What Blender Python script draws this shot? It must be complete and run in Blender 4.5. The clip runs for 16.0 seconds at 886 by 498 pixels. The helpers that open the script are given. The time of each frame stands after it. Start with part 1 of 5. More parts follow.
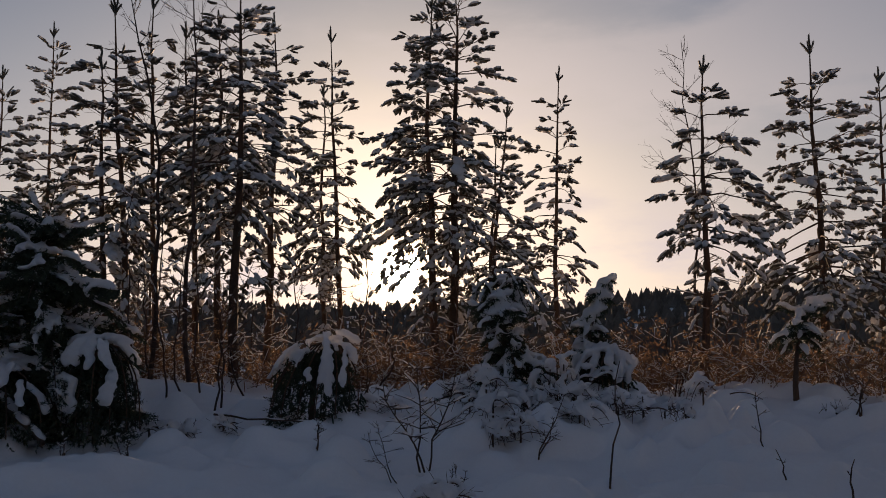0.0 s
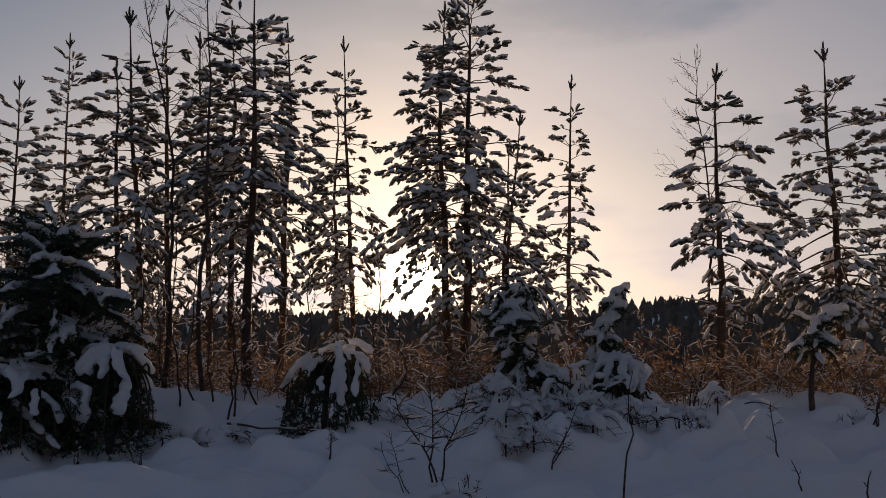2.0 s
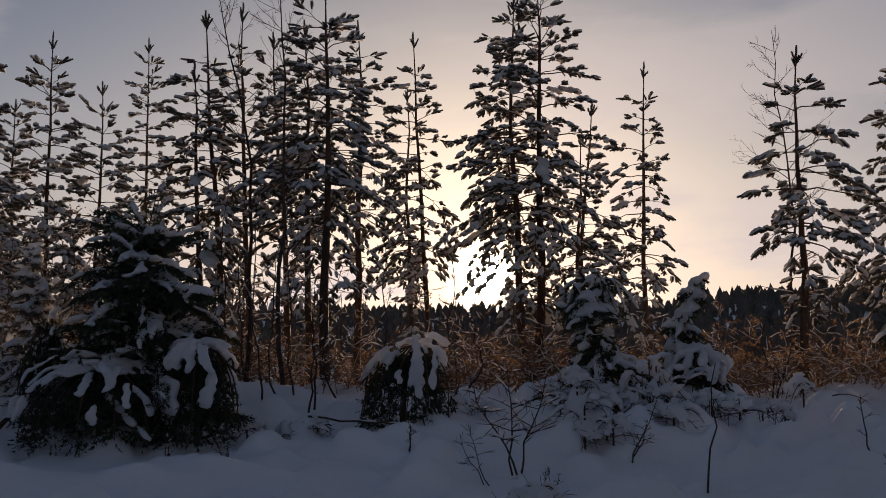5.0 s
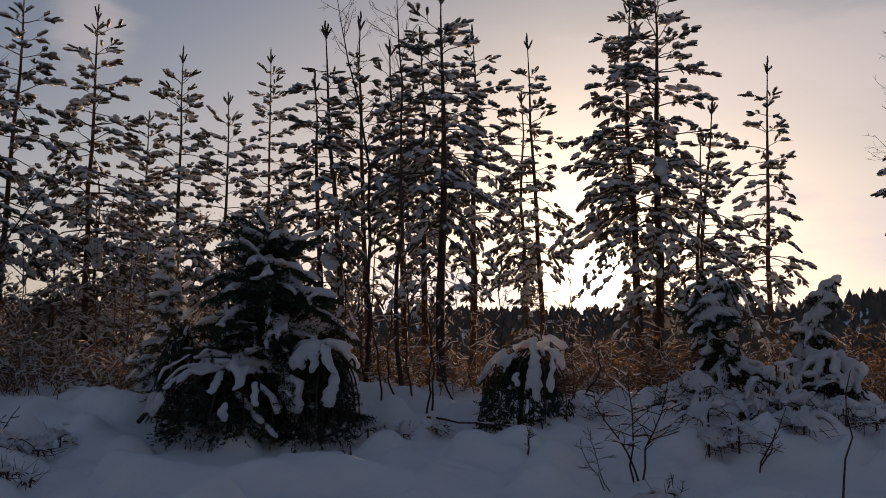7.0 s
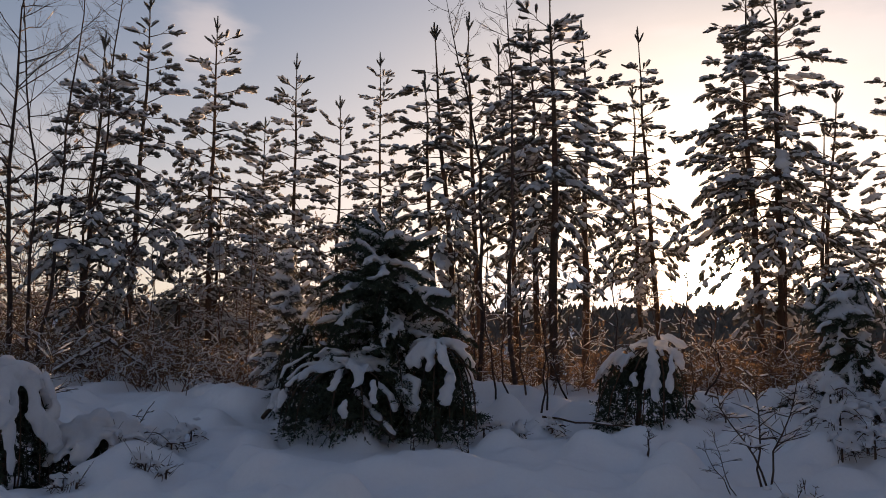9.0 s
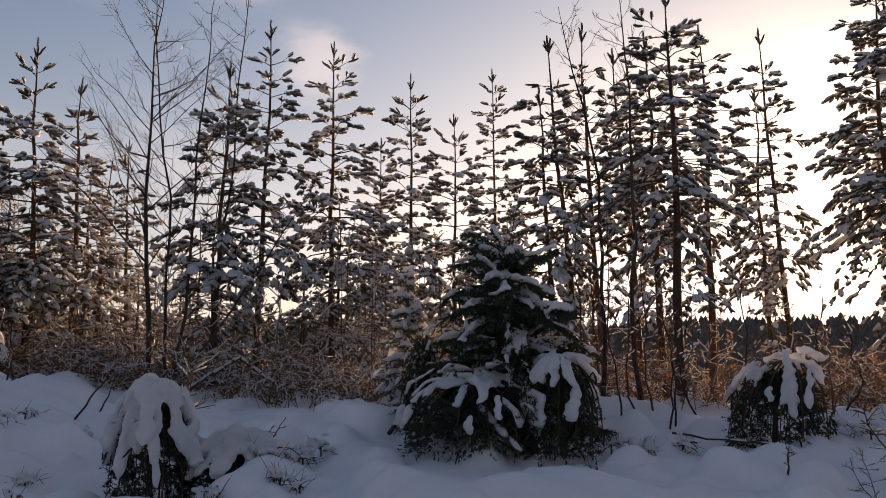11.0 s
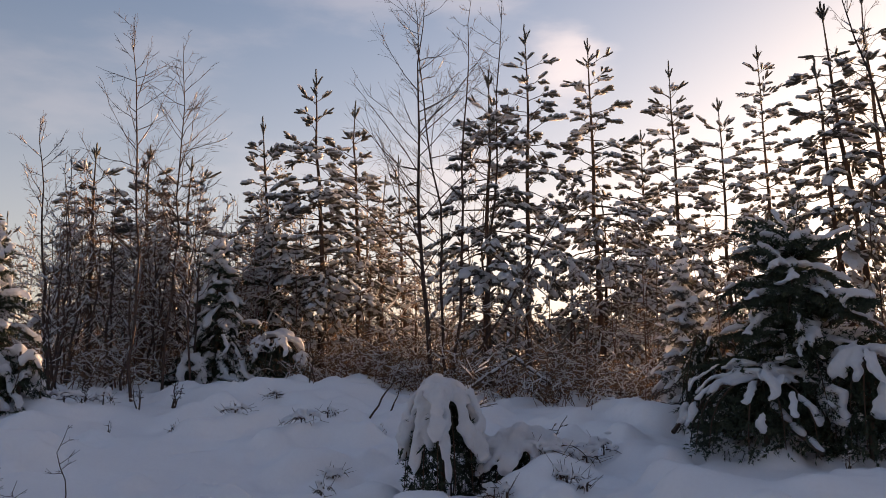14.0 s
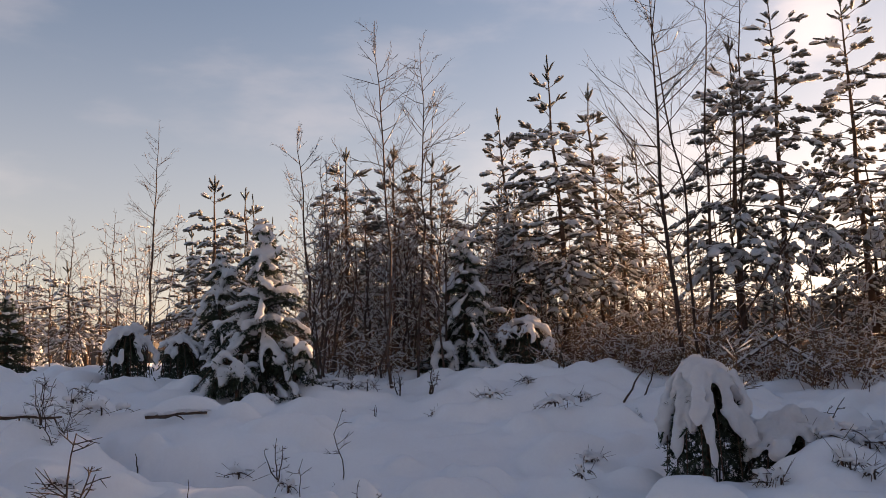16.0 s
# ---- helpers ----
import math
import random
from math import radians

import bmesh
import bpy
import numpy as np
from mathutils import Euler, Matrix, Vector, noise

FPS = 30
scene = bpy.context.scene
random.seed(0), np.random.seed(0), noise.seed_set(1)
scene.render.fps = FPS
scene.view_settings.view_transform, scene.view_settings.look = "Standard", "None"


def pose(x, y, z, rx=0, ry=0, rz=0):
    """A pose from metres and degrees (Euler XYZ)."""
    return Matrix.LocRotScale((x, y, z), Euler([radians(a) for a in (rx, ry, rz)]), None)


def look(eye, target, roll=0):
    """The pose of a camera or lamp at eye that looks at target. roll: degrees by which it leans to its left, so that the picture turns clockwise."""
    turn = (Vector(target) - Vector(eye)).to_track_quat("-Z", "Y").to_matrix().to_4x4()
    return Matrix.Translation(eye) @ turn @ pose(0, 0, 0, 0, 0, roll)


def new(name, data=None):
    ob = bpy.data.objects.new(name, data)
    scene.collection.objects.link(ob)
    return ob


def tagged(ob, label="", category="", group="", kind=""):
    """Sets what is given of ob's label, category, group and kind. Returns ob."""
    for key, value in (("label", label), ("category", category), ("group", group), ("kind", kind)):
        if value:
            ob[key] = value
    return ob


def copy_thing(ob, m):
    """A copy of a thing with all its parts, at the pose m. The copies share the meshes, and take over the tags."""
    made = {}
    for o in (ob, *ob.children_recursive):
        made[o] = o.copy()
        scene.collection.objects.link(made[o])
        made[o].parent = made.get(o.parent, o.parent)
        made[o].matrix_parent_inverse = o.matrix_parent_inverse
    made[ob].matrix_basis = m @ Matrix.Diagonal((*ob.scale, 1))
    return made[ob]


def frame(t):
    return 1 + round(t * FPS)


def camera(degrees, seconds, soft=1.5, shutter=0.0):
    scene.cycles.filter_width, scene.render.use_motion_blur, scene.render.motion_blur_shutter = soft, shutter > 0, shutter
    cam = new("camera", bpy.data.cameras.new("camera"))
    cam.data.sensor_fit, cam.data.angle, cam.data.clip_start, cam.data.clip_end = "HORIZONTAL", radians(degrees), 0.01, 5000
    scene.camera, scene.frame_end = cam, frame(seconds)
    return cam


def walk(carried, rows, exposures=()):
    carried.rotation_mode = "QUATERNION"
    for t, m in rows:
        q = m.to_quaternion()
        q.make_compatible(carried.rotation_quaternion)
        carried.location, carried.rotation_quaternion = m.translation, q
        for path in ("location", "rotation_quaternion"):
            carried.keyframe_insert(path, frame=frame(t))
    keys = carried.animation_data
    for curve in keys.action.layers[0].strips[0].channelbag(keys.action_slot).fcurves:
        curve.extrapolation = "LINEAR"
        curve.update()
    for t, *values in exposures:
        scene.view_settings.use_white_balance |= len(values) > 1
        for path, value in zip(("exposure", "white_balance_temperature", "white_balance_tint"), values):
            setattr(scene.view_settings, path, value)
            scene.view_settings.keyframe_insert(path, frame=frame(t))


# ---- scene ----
cam = camera(54.08, 16.0, soft=0.9)
PATH = [
    (0.0, (0.000, 0.000, 1.600), (-0.0119, 9.9167, 2.8883), 0.11),
    (0.5, (0.025, 0.009, 1.612), (-0.0491, 9.9189, 2.9517), 0.33),
    (1.0, (0.001, 0.000, 1.605), (-0.0794, 9.9102, 2.9403), 0.27),
    (1.5, (-0.000, -0.002, 1.602), (-0.1122, 9.8944, 3.0360), 0.38),
    (2.0, (0.010, 0.002, 1.609), (-0.1553, 9.9048, 2.9923), 0.16),
    (2.5, (0.029, 0.010, 1.605), (-0.1570, 9.9184, 2.9422), 0.17),
    (3.0, (-0.007, 0.012, 1.605), (-0.2431, 9.9166, 2.9657), 0.23),
    (3.5, (-0.014, 0.011, 1.607), (-0.3333, 9.9139, 2.9597), 0.25),
    (6.0, (-0.070, -0.056, 1.618), (-1.6711, 9.7322, 2.8929), 0.24),
    (6.5, (-0.075, -0.061, 1.615), (-2.0034, 9.6629, 2.9275), 0.76),
    (7.0, (-0.104, -0.074, 1.620), (-2.3448, 9.5815, 2.9394), 0.56),
    (7.5, (-0.132, -0.095, 1.624), (-2.6495, 9.4934, 2.9390), 0.39),
    (8.0, (-0.151, -0.098, 1.625), (-3.0214, 9.4016, 2.8603), 0.77),
    (10.5, (-0.267, -0.121, 1.609), (-4.4947, 8.8200, 3.0880), 0.39),
    (11.0, (-0.287, -0.126, 1.615), (-4.8788, 8.6375, 3.0702), 0.47),
    (11.5, (-0.299, -0.111, 1.606), (-5.1191, 8.5130, 3.1509), 0.33),
    (12.0, (-0.316, -0.104, 1.608), (-5.4970, 8.3134, 3.1265), 0.54),
    (12.5, (-0.321, -0.117, 1.602), (-5.8188, 8.0924, 3.1438), -0.02),
    (13.0, (-0.370, -0.133, 1.592), (-6.4345, 7.6868, 3.0310), -0.05),
    (13.5, (-0.401, -0.157, 1.593), (-6.9641, 7.2505, 3.0267), -0.04),
    (14.0, (-0.420, -0.177, 1.587), (-7.3925, 6.8406, 3.0456), -0.39),
    (14.5, (-0.460, -0.207, 1.572), (-7.8696, 6.3697, 2.9311), -0.57),
    (15.0, (-0.487, -0.246, 1.574), (-8.3395, 5.8137, 2.8431), -0.32),
    (15.5, (-0.526, -0.235, 1.549), (-8.8394, 5.1581, 2.8911), -0.84),
    (16.0, (-0.543, -0.250, 1.536), (-9.1538, 4.6468, 2.9039), -1.33),
]
EXPOSURES = ((0.0, -0.03, 6900, 14.5), (3.5, -0.05, 6900, 14.5), (6.0, -0.15, 6900, 15.0), (7.0, 0.13, 6950, 14.5), (8.0, 0.47, 7050, 15.0), (11.0, 1.0, 7300, 16.5), (12.5, 1.17, 7500, 17.5), (14.5, 1.38, 7650, 18.0), (16.0, 1.50, 7900, 18.5))
walk(cam, [(t, look(eye, target, roll)) for t, eye, target, roll in PATH], EXPOSURES)

# ---- light ----
SUN_AZ, SUN_EL = radians(2.9), radians(5.8)
TO_SUN = Vector((-math.sin(SUN_AZ) * math.cos(SUN_EL), math.cos(SUN_AZ) * math.cos(SUN_EL), math.sin(SUN_EL)))

world = bpy.data.worlds.new("winter_sky")
scene.world = world
world.use_nodes = True


def build_sky():
    nt = world.node_tree
    nt.nodes.clear()
    N, L = nt.nodes.new, nt.links.new

    def math_node(op, a, b=None):
        n = N("ShaderNodeMath")
        n.operation = op
        for k, v in enumerate((a, b)):
            if v is None:
                continue
            if isinstance(v, (int, float)):
                n.inputs[k].default_value = v
            else:
                L(v, n.inputs[k])
        return n.outputs[0]

    def mix(kind, fac, a, b):
        n = N("ShaderNodeMix")
        n.data_type, n.blend_type, n.clamp_factor = "RGBA", kind, True
        for k, v in ((0, fac), (6, a), (7, b)):
            if isinstance(v, (int, float)):
                n.inputs[k].default_value = v
            elif isinstance(v, tuple):
                n.inputs[k].default_value = (*v, 1)
            else:
                L(v, n.inputs[k])
        return n.outputs[2]

    out, bg = N("ShaderNodeOutputWorld"), N("ShaderNodeBackground")
    sky = N("ShaderNodeTexSky")
    sky.sky_type, sky.sun_disc = "NISHITA", False
    sky.sun_elevation, sky.sun_rotation = SUN_EL, -SUN_AZ
    sky.air_density, sky.dust_density, sky.ozone_density = 1.0, 1.6, 2.0
    co = N("ShaderNodeTexCoord")
    unit = N("ShaderNodeVectorMath")
    unit.operation = "NORMALIZE"
    L(co.outputs["Generated"], unit.inputs[0])
    dot = N("ShaderNodeVectorMath")
    dot.operation = "DOT_PRODUCT"
    L(unit.outputs[0], dot.inputs[0])
    dot.inputs[1].default_value = TO_SUN
    ang = math_node("ARCCOSINE", math_node("MINIMUM", dot.outputs["Value"], 0.999999))
    # thin cloud veil, brighter towards the sun
    stretch = N("ShaderNodeMapping")
    stretch.inputs["Scale"].default_value = (1.0, 1.0, 3.2)
    stretch.inputs["Location"].default_value = (0.35, 0.1, 0.25)
    L(unit.outputs[0], stretch.inputs[0])
    cl = N("ShaderNodeTexNoise")
    cl.inputs["Scale"].default_value, cl.inputs["Detail"].default_value, cl.inputs["Roughness"].default_value = 2.6, 7.0, 0.55
    L(stretch.outputs[0], cl.inputs["Vector"])
    ramp = N("ShaderNodeMapRange")
    ramp.interpolation_type = "SMOOTHSTEP"
    ramp.inputs["From Min"].default_value, ramp.inputs["From Max"].default_value = 0.46, 0.64
    L(cl.outputs["Fac"], ramp.inputs["Value"])
    wide = math_node("EXPONENT", math_node("MULTIPLY", math_node("POWER", math_node("DIVIDE", ang, radians(34)), 2.0), -1.0))
    split = N("ShaderNodeSeparateXYZ")
    L(unit.outputs[0], split.inputs[0])
    low = math_node("EXPONENT", math_node("MULTIPLY", math_node("POWER", math_node("DIVIDE", math_node("MAXIMUM", split.outputs[2], 0.0), 0.29), 2.0), -1.0))
    thin = math_node("MULTIPLY", low, math_node("ADD", math_node("MULTIPLY", wide, VEIL_SUN), VEIL_FAR))
    puff = math_node("MULTIPLY", ramp.outputs[0], math_node("ADD", math_node("MULTIPLY", wide, 0.42), 0.09))
    # one larger cloud bank, with a ragged edge
    bank = N("ShaderNodeVectorMath")
    bank.operation = "DOT_PRODUCT"
    L(unit.outputs[0], bank.inputs[0])
    bank.inputs[1].default_value = BANK
    far = math_node("ADD", math_node("ARCCOSINE", math_node("MINIMUM", bank.outputs["Value"], 0.999999)), math_node("MULTIPLY", math_node("SUBTRACT", cl.outputs["Fac"], 0.5), -0.22))
    body = N("ShaderNodeMapRange")
    body.interpolation_type = "SMOOTHSTEP"
    body.inputs["From Min"].default_value, body.inputs["From Max"].default_value = radians(4.6), radians(1.9)
    L(far, body.inputs["Value"])
    veil = math_node("ADD", math_node("ADD", thin, puff), math_node("MULTIPLY", body.outputs[0], 0.40))
    cloud_col = mix("MIX", wide, CLOUD_FAR, CLOUD_NEAR)
    blue = mix("MULTIPLY", 1.0, sky.outputs[0], SKY_GAIN)
    base = mix("MIX", veil, blue, cloud_col)
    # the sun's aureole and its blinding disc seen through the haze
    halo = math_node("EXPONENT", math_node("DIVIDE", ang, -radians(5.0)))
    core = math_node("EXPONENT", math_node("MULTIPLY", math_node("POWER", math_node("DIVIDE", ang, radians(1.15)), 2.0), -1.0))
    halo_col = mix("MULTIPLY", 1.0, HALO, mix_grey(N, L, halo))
    band = math_node("MULTIPLY", math_node("EXPONENT", math_node("MULTIPLY", math_node("POWER", math_node("DIVIDE", split.outputs[2], 0.16), 2.0), -1.0)), wide)
    band_col = mix("MULTIPLY", 1.0, BAND, mix_grey(N, L, band))
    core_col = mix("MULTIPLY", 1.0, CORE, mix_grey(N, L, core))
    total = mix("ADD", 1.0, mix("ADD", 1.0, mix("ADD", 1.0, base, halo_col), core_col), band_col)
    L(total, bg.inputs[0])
    bg.inputs[1].default_value = 0.1
    L(bg.outputs[0], out.inputs[0])


def mix_grey(N, L, value):
    n = N("ShaderNodeCombineColor")
    for k in range(3):
        L(value, n.inputs[k])
    return n.outputs[0]


_a, _e = radians(36.0), radians(20.3)
BANK = Vector((-math.sin(_a) * math.cos(_e), math.cos(_a) * math.cos(_e), math.sin(_e)))
SKY_GAIN, VEIL_SUN, VEIL_FAR = (0.75, 0.80, 0.93), 0.60, 0.30
CLOUD_FAR, CLOUD_NEAR = (4.6, 4.2, 4.2), (7.2, 6.45, 6.35)
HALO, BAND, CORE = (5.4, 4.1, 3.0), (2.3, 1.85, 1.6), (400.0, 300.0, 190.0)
build_sky()

sun = new("sun", bpy.data.lights.new("sun", "SUN"))
sun.data.energy, sun.data.angle, sun.data.color = 5.0, radians(0.6), (1.0, 0.68, 0.42)
sun.matrix_world = look(TO_SUN * 80, (0, 0, 0))

# ---- materials ----


def material(name, colour, other, scale, rough=0.8, bump=0.3, fine=60.0, glow_through=0.0, stretch=(1, 1, 1), per_object=0.0, spec=0.3):
    """Two colours mixed by noise at two scales, with a fine relief; glow_through lets light from behind pass."""
    m = bpy.data.materials.new(name)
    m.use_nodes = True
    nt = m.node_tree
    N, L = nt.nodes.new, nt.links.new
    p = nt.nodes["Principled BSDF"]
    co, mp = N("ShaderNodeTexCoord"), N("ShaderNodeMapping")
    mp.inputs["Scale"].default_value = stretch
    L(co.outputs["Object"], mp.inputs[0])
    a, b = N("ShaderNodeTexNoise"), N("ShaderNodeTexNoise")
    for n, s in ((a, scale), (b, fine)):
        n.inputs["Scale"].default_value, n.inputs["Detail"].default_value = s, 4.0
        L(mp.outputs[0], n.inputs["Vector"])
    add = N("ShaderNodeMath")
    add.operation = "MULTIPLY_ADD"
    L(b.outputs["Fac"], add.inputs[0])
    add.inputs[1].default_value = 0.5
    L(a.outputs["Fac"], add.inputs[2])
    rng = N("ShaderNodeMapRange")
    rng.inputs["From Min"].default_value, rng.inputs["From Max"].default_value = 0.5, 1.0
    L(add.outputs[0], rng.inputs["Value"])
    ramp = N("ShaderNodeMix")
    ramp.data_type = "RGBA"
    ramp.inputs[6].default_value, ramp.inputs[7].default_value = (*colour, 1), (*other, 1)
    L(rng.outputs[0], ramp.inputs[0])
    last = ramp.outputs[2]
    if per_object:
        info, hsv, mr = N("ShaderNodeObjectInfo"), N("ShaderNodeHueSaturation"), N("ShaderNodeMapRange")
        mr.inputs["To Min"].default_value, mr.inputs["To Max"].default_value = 1 - per_object, 1 + per_object
        L(info.outputs["Random"], mr.inputs["Value"])
        L(mr.outputs[0], hsv.inputs["Value"])
        L(last, hsv.inputs["Color"])
        last = hsv.outputs[0]
    L(last, p.inputs["Base Color"])
    p.inputs["Roughness"].default_value = rough
    p.inputs["Specular IOR Level"].default_value = spec
    if bump:
        bp = N("ShaderNodeBump")
        bp.inputs["Strength"].default_value, bp.inputs["Distance"].default_value = bump, 0.01
        L(b.outputs["Fac"], bp.inputs["Height"])
        L(bp.outputs[0], p.inputs["Normal"])
    if glow_through:
        t, mx = N("ShaderNodeBsdfTranslucent"), N("ShaderNodeMixShader")
        L(last, t.inputs[0])
        mx.inputs[0].default_value = glow_through
        L(p.outputs[0], mx.inputs[1])
        L(t.outputs[0], mx.inputs[2])
        L(mx.outputs[0], nt.nodes["Material Output"].inputs[0])
    return m


M_SNOW = material("snow_ground", (0.84, 0.835, 0.86), (0.90, 0.90, 0.915), 0.8, rough=0.65, bump=0.25, fine=25.0, spec=0.25)
M_LOAD = material("snow_load", (0.80, 0.795, 0.82), (0.88, 0.88, 0.895), 3.0, rough=0.7, bump=0.4, fine=30.0, glow_through=0.38, spec=0.2)
M_BARK = material("pine_bark", (0.045, 0.033, 0.027), (0.13, 0.072, 0.045), 4.0, bump=0.8, fine=28.0, stretch=(1, 1, 0.3), per_object=0.25)
M_BIRCH = material("birch_bark", (0.030, 0.020, 0.017), (0.105, 0.062, 0.048), 3.0, bump=0.4, fine=14.0, stretch=(1, 1, 2.5), per_object=0.3)
M_TWIG = material("twig_bark", (0.05, 0.034, 0.027), (0.13, 0.082, 0.058), 6.0, bump=0.2, fine=40.0, glow_through=0.1)
M_NEEDLE = material("rimed_pine_needles", (0.055, 0.055, 0.040), (0.26, 0.245, 0.225), 9.0, rough=0.65, bump=0.0, fine=45.0, glow_through=0.35, per_object=0.2)
M_SPRUCE = material("spruce_needles", (0.020, 0.030, 0.019), (0.052, 0.066, 0.038), 5.0, rough=0.6, bump=0.0, glow_through=0.12, per_object=0.15)
M_BRUSH = material("undergrowth_twigs", (0.10, 0.052, 0.038), (0.25, 0.145, 0.10), 1.5, bump=0.0, fine=9.0, glow_through=0.2)
M_LEAF = material("dry_leaves", (0.14, 0.085, 0.052), (0.29, 0.185, 0.115), 3.0, bump=0.0, fine=20.0, glow_through=0.45)
# the ridge trees' base colour is lightened to stand for brown distance haze
M_FAR = material("far_conifers_hazed", (0.09, 0.078, 0.068), (0.20, 0.17, 0.145), 0.15, bump=0.0, fine=1.5, glow_through=0.3)

# ---- ground ----


def lattice(i, j, seed):
    h = (i * 374761393 + j * 668265263 + seed * 2147483647) & 0xFFFFFFFF
    h = ((h ^ (h >> 13)) * 1274126177) & 0xFFFFFFFF
    return ((h ^ (h >> 16)) & 0xFFFF) / 65535.0


def vnoise(x, y, size, seed):
    """Smooth value noise, 0 to 1."""
    x, y = np.asarray(x, float) / size, np.asarray(y, float) / size
    i, j = np.floor(x).astype(np.int64), np.floor(y).astype(np.int64)
    u, v = x - i, y - j
    u, v = u * u * u * (u * (6 * u - 15) + 10), v * v * v * (v * (6 * v - 15) + 10)
    a, b, c, d = lattice(i, j, seed), lattice(i + 1, j, seed), lattice(i, j + 1, seed), lattice(i + 1, j + 1, seed)
    return (a * (1 - u) + b * u) * (1 - v) + (c * (1 - u) + d * u) * v


def smooth(a, b, x):
    s = np.clip((x - a) / (b - a), 0, 1)
    return s * s * (3 - 2 * s)


LUMPS = []


def relief(x, y):
    """The lie of the land without its small bumps: a rise to a crest, a hollow behind it, far hills."""
    d = np.hypot(x, y)
    az = np.degrees(np.arctan2(-x, y))
    left = smooth(38, 54, az) * (1 - smooth(150, 185, az))
    behind = np.clip(smooth(110, 150, np.abs(az)), 0, 1)
    rise = np.interp(d, (0, 4, 8, 10, 12, 14, 15.5, 18, 24, 40, 90, 170, 300, 700, 3000), (0, 0.08, 0.36, 0.52, 0.78, 1.08, 1.12, 0.75, -0.3, -1.2, -1.0, 4.0, 18.0, 25.0, 25.0))
    flat = np.interp(d, (0, 4, 8, 10, 12, 14, 17, 22, 30, 45, 90, 170, 300, 700, 3000), (0, 0.06, 0.30, 0.48, 0.85, 1.18, 1.42, 1.5, 1.8, 1.9, 1.6, 4.0, 15.0, 20.0, 20.0))
    plain = np.interp(d, (0, 30, 3000), (0, 0.2, 0.2))
    z = rise * (1 - left) + flat * left
    z = z + 3.5 * smooth(-6, -14, az) * smooth(120, 300, d)
    return z * (1 - behind) + plain * behind


def hgt(x, y, lumps=True):
    x, y = np.asarray(x, float), np.asarray(y, float)
    d = np.hypot(x, y)
    z = relief(x, y)
    fade = 1 - smooth(40, 80, d)
    z = z + fade * (0.24 * (vnoise(x, y, 2.6, 1) - 0.5) + 0.18 * (vnoise(x, y, 0.9, 2) - 0.5) + 0.55 * np.maximum(0, vnoise(x, y, 0.52, 3) - 0.50) - 0.34 * np.maximum(0, vnoise(x, y, 0.34, 6) - 0.68) + 0.045 * (vnoise(x, y, 0.21, 4) - 0.5))
    for lx, ly, s, h in LUMPS if lumps else ():
        q = ((x - lx) ** 2 + (y - ly) ** 2) / (s * s)
        z = z + np.where(q < 9, h * np.exp(-q), 0)
    return z


def gz(x, y):
    z = float(hgt(np.array([x]), np.array([y]), False)[0])
    if LUMPS:
        a = np.array(LUMPS)
        z += float(np.sum(a[:, 3] * np.exp(-((x - a[:, 0]) ** 2 + (y - a[:, 1]) ** 2) / a[:, 2] ** 2)))
    return z


def polar(az, d):
    a = radians(az)
    return -math.sin(a) * d, math.cos(a) * d


_rng = random.Random(5)
for _ in range(170):  # brush pressed flat under the snow
    lx, ly = polar(_rng.uniform(-19, 1), _rng.uniform(9.6, 12.6))
    LUMPS.append((lx, ly, _rng.uniform(0.09, 0.24), _rng.uniform(0.03, 0.15)))
for _ in range(120):
    lx, ly = polar(_rng.uniform(-28, 88), _rng.uniform(7.5, 15.5))
    LUMPS.append((lx, ly, _rng.uniform(0.07, 0.22), _rng.uniform(0.02, 0.11)))
for k in range(26):  # a line of old footprints
    lx, ly = polar(85 - 0.45 * k + _rng.uniform(-0.2, 0.2), 11.6 - 0.11 * k + 0.20 * (k % 2))
    LUMPS.append((lx, ly, 0.16, -0.30))
    LUMPS.append((lx, ly, 0.40, -0.03))
for _ in range(16):
    lx, ly = polar(_rng.uniform(28, 42), _rng.uniform(8.5, 11))
    LUMPS.append((lx, ly, 0.11, -0.08))


LUMPS += [(1.0, 10.8, 0.85, 0.20), (2.2, 11.1, 0.7, 0.16)]  # heaped brush under snow
LUMPS.append((-7.2, 6.55, 1.2, -0.16))  # a dip round the drooping bush


class Soup:
    """Triangles gathered into one mesh."""

    def __init__(self):
        self.v, self.f, self.n = [], [], 0

    def add(self, vf):
        v, f = vf
        if len(v):
            self.v.append(np.asarray(v, float).reshape(-1, 3))
            self.f.append(np.asarray(f, np.int64).reshape(-1, 3) + self.n)
            self.n += len(self.v[-1])
        return self

    def mesh(self, name, mat, smooth_faces=True):
        me = bpy.data.meshes.new(name)
        if self.n:
            v, f = np.concatenate(self.v), np.concatenate(self.f)
            me.vertices.add(len(v))
            me.vertices.foreach_set("co", v.astype(np.float32).ravel())
            me.loops.add(f.size)
            me.loops.foreach_set("vertex_index", f.astype(np.int32).ravel())
            me.polygons.add(len(f))
            me.polygons.foreach_set("loop_start", np.arange(0, f.size, 3, dtype=np.int32))
            me.polygons.foreach_set("use_smooth", np.full(len(f), smooth_faces, dtype=bool))
            me.update(calc_edges=True)
        me.materials.append(mat)
        return me


